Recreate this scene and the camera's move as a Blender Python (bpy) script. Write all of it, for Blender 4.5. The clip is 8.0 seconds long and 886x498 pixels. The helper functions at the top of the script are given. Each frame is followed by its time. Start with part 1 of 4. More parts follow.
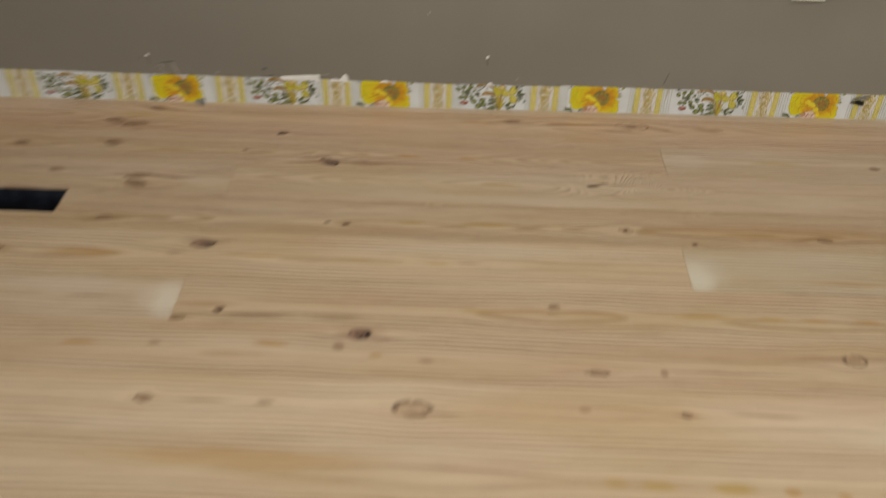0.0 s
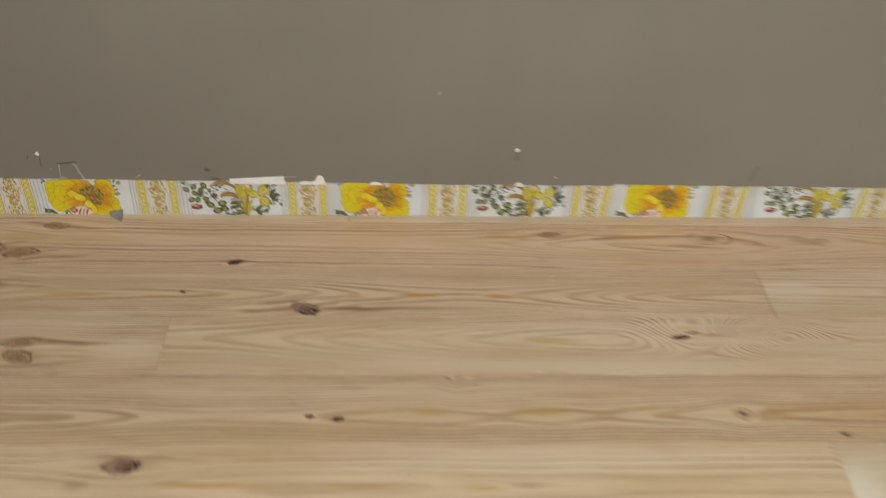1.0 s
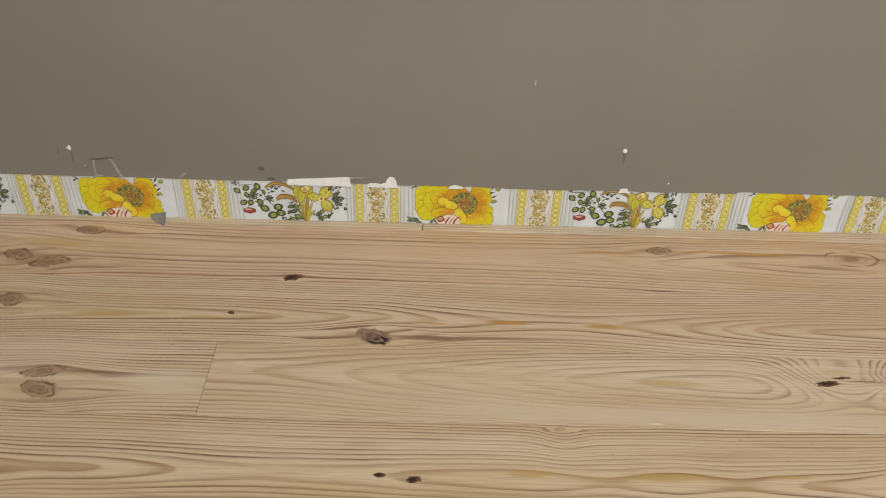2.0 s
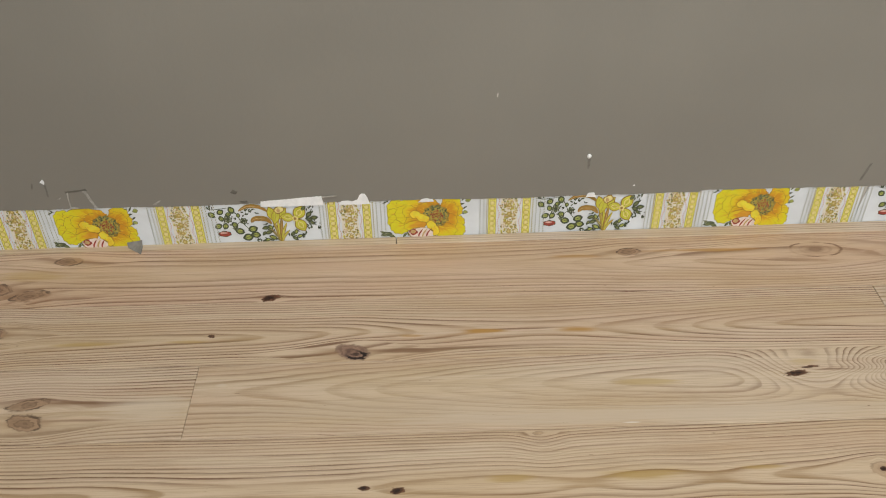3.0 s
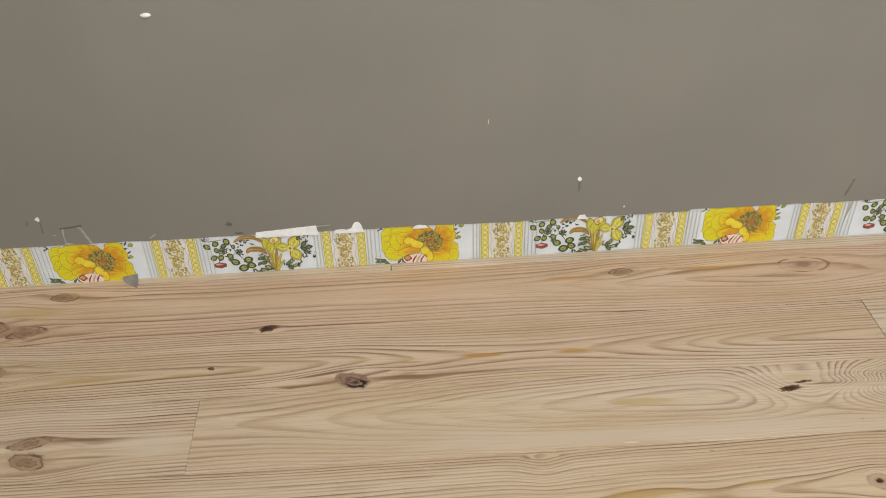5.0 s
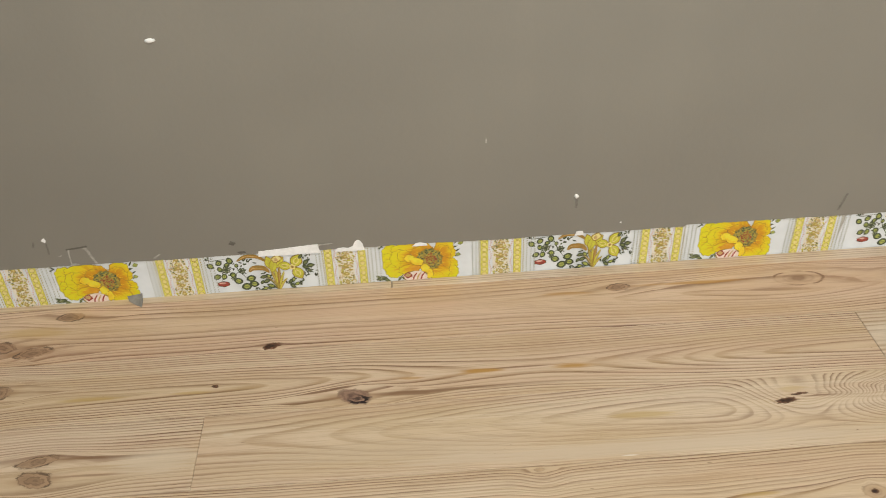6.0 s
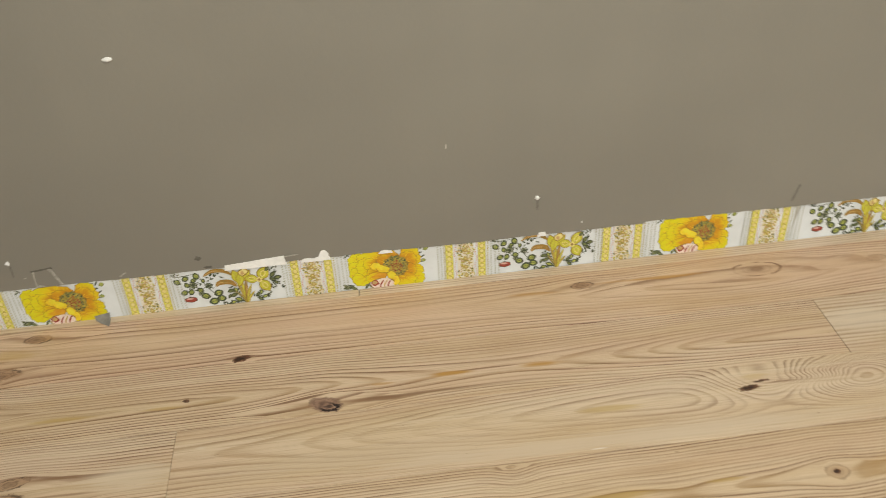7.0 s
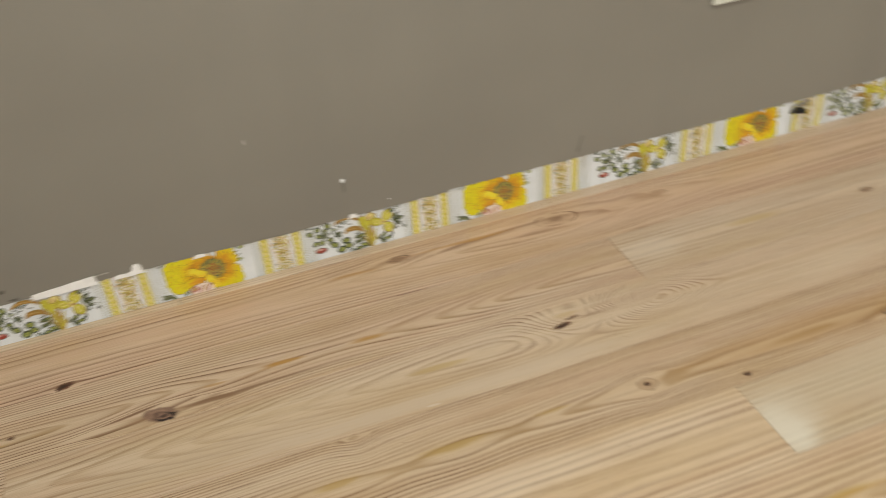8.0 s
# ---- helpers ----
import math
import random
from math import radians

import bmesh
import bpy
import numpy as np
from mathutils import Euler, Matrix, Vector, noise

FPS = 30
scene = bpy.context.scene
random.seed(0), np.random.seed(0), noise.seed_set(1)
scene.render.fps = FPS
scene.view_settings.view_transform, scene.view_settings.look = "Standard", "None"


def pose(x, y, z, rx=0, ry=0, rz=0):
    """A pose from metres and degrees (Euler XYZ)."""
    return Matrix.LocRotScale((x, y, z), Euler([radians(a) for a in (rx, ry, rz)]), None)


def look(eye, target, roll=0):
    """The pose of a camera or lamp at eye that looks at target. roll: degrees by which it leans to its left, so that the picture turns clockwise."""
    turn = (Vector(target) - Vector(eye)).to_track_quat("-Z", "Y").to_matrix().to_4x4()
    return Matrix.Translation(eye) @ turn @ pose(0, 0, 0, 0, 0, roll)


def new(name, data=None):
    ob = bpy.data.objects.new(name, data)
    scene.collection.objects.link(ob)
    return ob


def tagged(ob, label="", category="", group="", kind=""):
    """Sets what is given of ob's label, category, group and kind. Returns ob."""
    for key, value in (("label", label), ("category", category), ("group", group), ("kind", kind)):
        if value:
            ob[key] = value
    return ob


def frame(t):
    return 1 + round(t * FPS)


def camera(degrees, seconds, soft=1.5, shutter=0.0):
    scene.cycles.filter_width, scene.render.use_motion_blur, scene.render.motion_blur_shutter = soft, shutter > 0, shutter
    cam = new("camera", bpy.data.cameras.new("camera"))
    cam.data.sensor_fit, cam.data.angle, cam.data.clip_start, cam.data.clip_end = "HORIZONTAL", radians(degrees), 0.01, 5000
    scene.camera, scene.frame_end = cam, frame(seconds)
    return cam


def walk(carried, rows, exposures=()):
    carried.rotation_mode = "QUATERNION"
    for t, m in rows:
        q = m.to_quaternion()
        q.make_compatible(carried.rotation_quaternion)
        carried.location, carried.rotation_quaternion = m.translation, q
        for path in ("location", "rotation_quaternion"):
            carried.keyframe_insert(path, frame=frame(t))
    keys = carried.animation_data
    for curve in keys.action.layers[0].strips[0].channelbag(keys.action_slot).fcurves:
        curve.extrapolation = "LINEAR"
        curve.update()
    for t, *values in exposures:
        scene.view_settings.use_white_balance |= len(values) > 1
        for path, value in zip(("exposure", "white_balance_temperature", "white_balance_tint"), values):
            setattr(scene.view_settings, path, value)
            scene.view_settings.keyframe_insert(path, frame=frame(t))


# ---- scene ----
cam = camera(52.5, 8.0, soft=0.68, shutter=0.7)
PATH = [
    (-0.1, (0.2135, -1.8435, 1.0255), (0.1605, -0.2845, -0.226), 1.1),
    (0, (0.206, -1.777, 1.013), (0.184, -0.215, -0.235), 1.4),
    (0.2, (0.191, -1.644, 0.988), (0.231, -0.076, -0.253), 2.0),
    (0.5, (0.17, -1.467, 0.942), (0.246, 0.108, -0.289), 1.8),
    (0.7, (0.144, -1.377, 0.909), (0.242, 0.216, -0.297), 2.9),
    (1, (0.069, -1.211, 0.86), (0.186, 0.372, -0.357), 3.1),
    (1.5, (0.014, -1.049, 0.776), (0.062, 0.526, -0.455), 3.6),
    (1.7, (0.019, -1.023, 0.757), (0.030, 0.548, -0.480), 2.7),
    (2.8, (0.038, -1.018, 0.798), (0.079, 0.529, -0.468), -0.5),
    (3, (0.042, -1.031, 0.787), (0.08, 0.538, -0.453), -0.7),
    (3.5, (0.043, -1.03, 0.793), (0.104, 0.543, -0.44), -1.3),
    (4, (0.043, -1.029, 0.792), (0.108, 0.547, -0.438), -1.3),
    (4.5, (0.038, -1.034, 0.79), (0.103, 0.552, -0.426), -1.5),
    (4.7, (0.032, -1.032, 0.796), (0.108, 0.555, -0.42), -1.4),
    (5.8, (0.023, -1.043, 0.817), (0.101, 0.564, -0.372), -1.5),
    (6, (0.028, -1.047, 0.819), (0.104, 0.563, -0.365), -2.0),
    (6.5, (0.034, -1.058, 0.819), (0.143, 0.557, -0.357), -2.6),
    (7, (0.036, -1.066, 0.82), (0.177, 0.554, -0.344), -3.1),
    (7.5, (0.033, -1.088, 0.817), (0.326, 0.51, -0.35), -3.7),
    (7.9, (0.045, -1.1144, 0.8122), (0.5068, 0.4364, -0.3596), -4.18),
    (8, (0.048, -1.121, 0.811), (0.552, 0.418, -0.362), -4.3),
    (8.1, (0.051, -1.1276, 0.8098), (0.5972, 0.3996, -0.3644), -4.42),
]
walk(cam, [(t, look(eye, target, roll)) for t, eye, target, roll in PATH],
     exposures=[(0.0, -0.44, 7100, 7.5), (0.5, -0.13, 6900, 4.5), (1.0, -0.16, 6850, 6.5), (1.5, -0.08, 6800, 6.5), (2.8, 0.03, 6400, 6.5), (4.5, 0.08, 6350, 7), (6.0, 0.21, 6750, 5.5), (6.5, 0.18, 7050, 3.5), (7.2, 0.17, 7050, 3.5), (8.0, -0.02, 7000, 6)])
# ---------------------------------------------------------------- light
world = bpy.data.worlds.new("world")
scene.world = world
world.use_nodes = True
sky = world.node_tree.nodes.new("ShaderNodeTexSky")
sky.sky_type, sky.sun_disc = "NISHITA", False
sky.sun_elevation, sky.sun_rotation = radians(35), radians(200)
world.node_tree.links.new(sky.outputs[0], world.node_tree.nodes["Background"].inputs[0])
world.node_tree.nodes["Background"].inputs[1].default_value = 0.1


def area_lamp(name, m, sx, sy, watts, colour):
    data = bpy.data.lights.new(name, "AREA")
    data.shape, data.size, data.size_y, data.energy, data.color = "RECTANGLE", sx, sy, watts, colour
    ob = new(name, data)
    ob.matrix_world = m
    return ob


# fill light through an added, unseen window behind, and the ceiling lamp
area_lamp("added_window_fill", look((0.95, -3.93, 1.45), (0.95, 0, 1.2)), 1.5, 1.2, 64, (0.98, 0.99, 1.0))
area_lamp("ceiling_lamp_light", look((0.42, -1.25, 2.36), (0.42, -1.25, 0)), 0.42, 0.42, 37, (1.0, 0.97, 0.92))

ROOM_L, ROOM_R, ROOM_B, ROOM_H = -2.0, 2.6, -4.0, 2.45


# ---------------------------------------------------------------- node helpers
class Sock:
    """A value in a node tree, with arithmetic."""

    def __init__(self, nt, out):
        self.nt, self.out = nt, out

    def __add__(self, o): return calc(self.nt, "ADD", self, o)
    def __radd__(self, o): return calc(self.nt, "ADD", o, self)
    def __sub__(self, o): return calc(self.nt, "SUBTRACT", self, o)
    def __rsub__(self, o): return calc(self.nt, "SUBTRACT", o, self)
    def __mul__(self, o): return calc(self.nt, "MULTIPLY", self, o)
    def __rmul__(self, o): return calc(self.nt, "MULTIPLY", o, self)
    def __truediv__(self, o): return calc(self.nt, "DIVIDE", self, o)


def feed(nt, socket, value):
    if isinstance(value, Sock):
        nt.links.new(value.out, socket)
    else:
        socket.default_value = value


def calc(nt, op, *args):
    node = nt.nodes.new("ShaderNodeMath")
    node.operation = op
    for i, a in enumerate(args):
        feed(nt, node.inputs[i], a)
    return Sock(nt, node.outputs[0])


def vec(nt, x, y, z=0.0):
    node = nt.nodes.new("ShaderNodeCombineXYZ")
    for i, a in enumerate((x, y, z)):
        feed(nt, node.inputs[i], a)
    return Sock(nt, node.outputs[0])


def cloud(nt, v, scale=1.0, detail=2.0, rough=0.5, distort=0.0):
    """Noise, about 0 to 1 round 0.5."""
    node = nt.nodes.new("ShaderNodeTexNoise")
    feed(nt, node.inputs["Vector"], v)
    node.inputs["Scale"].default_value = scale
    node.inputs["Detail"].default_value = detail
    node.inputs["Roughness"].default_value = rough
    node.inputs["Distortion"].default_value = distort
    return Sock(nt, node.outputs[0])


def ease(nt, v, a, b, lo=0.0, hi=1.0):
    """Smooth step from a to b."""
    node = nt.nodes.new("ShaderNodeMapRange")
    node.interpolation_type = "SMOOTHSTEP"
    feed(nt, node.inputs[0], v)
    for i, k in enumerate((a, b, lo, hi)):
        node.inputs[i + 1].default_value = k
    return Sock(nt, node.outputs[0])


def blend(nt, f, a, b, mode="MIX"):
    node = nt.nodes.new("ShaderNodeMix")
    node.data_type, node.blend_type = "RGBA", mode
    feed(nt, node.inputs[0], f)
    for i, c in ((6, a), (7, b)):
        feed(nt, node.inputs[i], c if isinstance(c, Sock) else (*c, 1.0))
    return Sock(nt, node.outputs[2])


def ramp(nt, f, stops):
    node = nt.nodes.new("ShaderNodeValToRGB")
    feed(nt, node.inputs[0], f)
    el = node.color_ramp.elements
    while len(el) < len(stops):
        el.new(0.5)
    for e, (p, c) in zip(el, stops):
        e.position, e.color = p, (c, c, c, 1.0)
    return Sock(nt, node.outputs[0])


def bump(nt, height, strength, distance):
    node = nt.nodes.new("ShaderNodeBump")
    node.inputs["Strength"].default_value = strength
    node.inputs["Distance"].default_value = distance
    feed(nt, node.inputs["Height"], height)
    return Sock(nt, node.outputs[0])


def start(name):
    """A new material, its tree, its surface node, and world x, y, z."""
    mat = bpy.data.materials.new(name)
    mat.use_nodes = True
    nt = mat.node_tree
    geo = nt.nodes.new("ShaderNodeNewGeometry")
    sep = nt.nodes.new("ShaderNodeSeparateXYZ")
    nt.links.new(geo.outputs["Position"], sep.inputs[0])
    x, y, z = (Sock(nt, sep.outputs[i]) for i in range(3))
    return mat, nt, nt.nodes["Principled BSDF"].inputs, x, y, z


def random_of(nt):
    return Sock(nt, nt.nodes.new("ShaderNodeObjectInfo").outputs["Random"])


# ---------------------------------------------------------------- materials
LIGHT, LATE = (0.610, 0.497, 0.380), (0.145, 0.066, 0.036)
KNOT = {"hole": ((0.022, 0.011, 0.008), (0.17, 0.085, 0.05)), "dark": ((0.12, 0.068, 0.055), (0.33, 0.215, 0.16)), "ring": ((0.20, 0.12, 0.07), (0.46, 0.33, 0.22)), "brown": ((0.11, 0.062, 0.037), (0.36, 0.24, 0.155)), "eye": ((0.20, 0.12, 0.07), (0.50, 0.37, 0.25)), "pale": ((0.27, 0.17, 0.105), (0.43, 0.31, 0.205))}
# the near-white tone is laid at two board ends and on one small fleck
STAIN = {"resin": (0.42, 0.29, 0.09), "brown": (0.21, 0.12, 0.07), "pale": (0.62, 0.54, 0.45), "gold": (0.40, 0.225, 0.06), "bleach": (0.72, 0.68, 0.62), "ash": (0.55, 0.455, 0.36), "blush": (0.53, 0.385, 0.285)}


def hill(nt, p, q=None):
    """A bell, 1 at the middle."""
    d = p * p if q is None else p * p + q * q
    return calc(nt, "EXPONENT", d * -1.0)


def wood(name, seed, spacing=0.005, contrast=0.9, heart=None, deep=0.02, swing=0.003, pace=4.0, wobble=0.003, tint=(1, 1, 1), knots=(), bumps=(), stains=(), quiet=(), arches=(), loose=False):
    """Lacquered flat-sawn pine. Growth rings are cylinders round a pith that runs under the board: heart is its y, deep its depth,
    arches (x, half length, height) where it sinks or rises, which gives the pointed arches; swing and pace a small wander; the grain parts round knots.
    knots: x, y, half length, half width, kind, and a turn. bumps: x, y, half length, half width, height in metres. stains: x, y, half length, half width, strength, kind. quiet: x, y, half length, half width, strength of a stretch with little figure."""
    mat, nt, surf, x, y, _ = start(name)
    off = random_of(nt) * 37.0 + seed if loose else float(seed)
    knots = [k if len(k) > 5 else (*k, 0.0) for k in knots]
    f = y
    for kx, ky, rx, ry, kind, turn in knots:
        u = f - ky
        g = hill(nt, (x - kx) / (rx * (1.6 if kind == "hole" else 2.8)))
        lens = calc(nt, "SQRT", calc(nt, "MAXIMUM", u * u - g * (ry * ry * (1.1 if kind == "hole" else 2.2)), u * u * 0.12))
        f = calc(nt, "SIGN", u) * lens + ky
    flow = f
    f = f + (cloud(nt, vec(nt, x * 1.6 + off, y * 6.0, off), 1.0, 2.0) - 0.5) * (wobble * 3)
    f = f + (cloud(nt, vec(nt, x * 8.0 + off, y * 30.0, off), 1.0, 2.0) - 0.5) * (wobble * 0.9)
    f = f + (cloud(nt, vec(nt, x * 34.0 + off, y * 120.0, off), 1.0, 2.0) - 0.5) * (wobble * 0.3)
    if heart is not None:
        u = f - heart + (cloud(nt, vec(nt, x * 3.0 + off, 2.7, off), 1.0, 1.0) - 0.5) * 0.012
        h = (cloud(nt, vec(nt, x * pace + off, 0.7, off), 1.0, 1.5) - 0.5) * (swing * 3.4) + deep
        for ax, rx, hgt in arches:
            h = h + hill(nt, (x - ax) / rx) * hgt
        f = calc(nt, "SQRT", u * u + h * h)
        tilt = calc(nt, "ABSOLUTE", u) / f
    for bx, by, rx, ry, hgt in bumps:
        f = f + hill(nt, (x - bx) / rx, (y - by) / ry) * hgt
    f = f + (cloud(nt, vec(nt, x * 0.6 + off, f * 75.0, off), 1.0, 2.0) - 0.5) * 0.0055
    turns = f / spacing + 100.0
    ring = calc(nt, "FRACT", turns)
    year = cloud(nt, vec(nt, off, calc(nt, "FLOOR", turns) * 3.37, off + 1), 1.0, 1.0)
    late = ramp(nt, ring, [(0.0, 0.2), (0.05, 0.02), (0.38, 0.0), (0.62, 0.35), (0.80, 1.0), (0.94, 1.0), (1.0, 0.2)])
    late = late * ease(nt, year, 0.3, 0.56, 0.52, 1.0)
    fade = ease(nt, cloud(nt, vec(nt, x * 1.8 + off, flow * 24.0, off + 3), 1.0, 2.0), 0.30, 0.54, 0.55, 1.0)
    fade = fade * ease(nt, cloud(nt, vec(nt, x * 11.0 + off, flow * 90.0, off + 6), 1.0, 2.0), 0.2, 0.6, 0.70, 1.0)
    line = LATE
    if heart is not None:
        # the arches at the heart are broad, soft and golden
        fade = fade * ease(nt, tilt, 0.0, 0.45, 0.6, 1.0)
        line = blend(nt, ease(nt, tilt, 0.55, 0.1) * 0.85, LATE, (0.28, 0.165, 0.045))
    for qx, qy, rx, ry, amount in quiet:
        fade = fade * (1.0 - hill(nt, (x - qx) / rx, (flow - qy) / ry) * amount)
    fibre = cloud(nt, vec(nt, x * 14.0 + off, flow * 620.0, off), 1.0, 3.0, 0.6)
    fine = cloud(nt, vec(nt, x * 60.0 + off, flow * 1500.0, off), 1.0, 2.0, 0.6)
    col = blend(nt, late * fade * contrast, LIGHT, line)
    patch = cloud(nt, vec(nt, x * 2.5 + off, y * 14.0, off + 8), 1.0, 3.0)
    col = blend(nt, ease(nt, patch, 0.42, 0.70) * 0.45, col, (0.45, 0.325, 0.17))
    col = blend(nt, ease(nt, patch, 0.44, 0.28) * 0.5, col, (0.62, 0.52, 0.42))
    blush = cloud(nt, vec(nt, x * 1.7 + off, y * 22.0, off + 12), 1.0, 2.0)
    col = blend(nt, ease(nt, blush, 0.45, 0.68) * 0.30, col, (0.50, 0.34, 0.24))
    band = cloud(nt, vec(nt, x * 1.2 + off, flow * 60.0, off + 15), 1.0, 3.0, 0.6)
    col = blend(nt, ease(nt, band, 0.48, 0.72) * 0.22, col, (0.42, 0.285, 0.17))
    col = blend(nt, ease(nt, band, 0.44, 0.28) * 0.35, col, (0.67, 0.57, 0.46))
    col = blend(nt, ease(nt, fibre, 0.42, 0.72) * 0.30, col, (0.20, 0.11, 0.063))
    col = blend(nt, ease(nt, fine, 0.5, 0.8) * 0.25, col, (0.67, 0.57, 0.46))
    rag = (cloud(nt, vec(nt, x * 52.0 + off, y * 85.0, off), 1.0, 3.5, 0.55) - 0.5) * 2.0
    soft = (cloud(nt, vec(nt, x * 75.0 + off, y * 130.0, off + 7), 1.0, 3.0, 0.6) - 0.5) * 2.0
    chip = cloud(nt, vec(nt, x * 240.0 + off, y * 420.0, off + 9), 1.0, 2.0, 0.6) - 0.5
    nick = cloud(nt, vec(nt, x * 90.0 + off, y * 330.0, off), 1.0, 2.0)
    rag_long = cloud(nt, vec(nt, x * 16.0 + off, flow * 260.0, off), 1.0, 3.0) - 0.5
    drift = (cloud(nt, vec(nt, x * 12.0 + off, y * 9.0, off + 2), 1.0, 1.0) - 0.5) * 0.006
    for sx, sy, rx, ry, amount, kind in stains:
        p, q = (x - sx) / rx, (y - sy + drift) / ry
        m = ease(nt, calc(nt, "SQRT", p * p + q * q) + rag_long * 1.1, 1.15, 0.35)
        col = blend(nt, m * amount, col, STAIN[kind])
    col = blend(nt, ease(nt, nick, 0.745, 0.80) * 0.6, col, (0.16, 0.095, 0.05))
    depth = late * fade * -0.4 + fibre * 0.5
    for kx, ky, rx, ry, kind, turn in knots:
        p, q = (x - kx) / rx, (y - ky) / ry
        # grain drawn dark towards both tips
        tip = calc(nt, "SQRT", p * p * 0.16 + q * q * 1.6) + rag_long
        col = blend(nt, ease(nt, tip, 1.1, 0.3) * {"eye": 0.0, "ring": 0.0, "pale": 0.12, "hole": 0.25}.get(kind, 0.5), col, (0.30, 0.185, 0.105))
        if turn:
            c, s = math.cos(turn), math.sin(turn)
            p, q = ((x - kx) * c + (y - ky) * s) / rx, ((y - ky) * c - (x - kx) * s) / ry
        r0 = calc(nt, "SQRT", p * p + q * q)
        r = r0 + soft * {"eye": 0.07, "hole": 1.1, "pale": 0.25, "ring": 0.25, "brown": 0.5}.get(kind, 0.36) + chip * {"eye": 0.06, "pale": 0.3, "hole": 0.5}.get(kind, 0.28)
        dark, body = KNOT[kind]
        rings = ease(nt, calc(nt, "SINE", r * (17.0 if kind == "eye" else 13.0) + kx * 40), 0.1, 1.0)
        core = ease(nt, r + p * 0.25, 0.95, 0.15)
        inner = blend(nt, core * (0.5 if kind != "hole" else 1.0), body, dark)
        inner = blend(nt, rings * 0.6, inner, dark)
        inner = blend(nt, ease(nt, soft + chip, 0.1, 0.7) * 0.5, inner, tuple(v * 1.4 for v in body))
        col = blend(nt, ease(nt, r, 1.12, 0.86) * {"dark": 0.95, "hole": 1.0, "ring": 0.5, "eye": 0.35, "pale": 0.6}.get(kind, 0.85), col, inner)
        gate = ease(nt, cloud(nt, vec(nt, x * 55.0 + kx * 31, y * 55.0, off + 5), 1.0, 1.0), 0.36, 0.54)
        rim = ease(nt, calc(nt, "ABSOLUTE", r - 0.97), {"eye": 0.09, "ring": 0.32}.get(kind, 0.18), 0.02)
        col = blend(nt, rim * gate * {"pale": 0.35, "eye": 0.8, "hole": 0.3, "dark": 0.4, "ring": 0.6}.get(kind, 0.8), col, (0.17, 0.095, 0.052) if kind == "eye" else (0.07, 0.04, 0.026))
        if kind == "eye":
            pupil = calc(nt, "SQRT", p * p + q * q) + rag * 0.25
            col = blend(nt, ease(nt, pupil, 0.52, 0.2) * 0.65, col, (0.20, 0.12, 0.075))
        if kind == "dark":
            p, q = p - 0.22, q + 0.12
            eye = calc(nt, "SQRT", p * p + q * q) + soft * 0.7
            arc = ease(nt, calc(nt, "ABSOLUTE", eye - 0.52), 0.20, 0.06)
            col = blend(nt, arc * ease(nt, p - q * 0.6, -0.55, 0.2, 0.25, 1.0), col, (0.014, 0.008, 0.008))
            col = blend(nt, ease(nt, eye + rag * 0.3, 0.3, 0.05) * 0.8, col, (0.03, 0.016, 0.014))
    if loose:
        col = blend(nt, random_of(nt) * 0.25, col, (0.45, 0.29, 0.15))
    col = blend(nt, 1.0, col, tint, "MULTIPLY")
    feed(nt, surf["Base Color"], col)
    feed(nt, surf["Roughness"], ease(nt, patch, 0.3, 0.7, 0.40, 0.52))
    surf["Specular IOR Level"].default_value = 0.4
    feed(nt, surf["Normal"], bump(nt, depth, 0.25, 0.0006))
    return mat


def plain(name, colour, rough=0.6, vary=0.12, scale=30.0, relief=0.0, metal=0.0):
    mat, nt, surf, x, y, z = start(name)
    n = cloud(nt, vec(nt, x, y, z), scale, 4.0, 0.6)
    n2 = cloud(nt, vec(nt, x, y, z), scale * 9, 3.0, 0.6)
    dark = tuple(c * (1 - 2 * vary) for c in colour)
    col = blend(nt, ease(nt, n, 0.3, 0.7), dark, colour)
    col = blend(nt, ease(nt, n2, 0.4, 0.8) * vary, col, tuple(min(1, c * 1.25) for c in colour))
    feed(nt, surf["Base Color"], col)
    feed(nt, surf["Roughness"], ease(nt, n, 0.3, 0.7, rough - 0.06, rough + 0.06))
    surf["Metallic"].default_value = metal
    if relief:
        feed(nt, surf["Normal"], bump(nt, n2, 0.4, relief))
    return mat


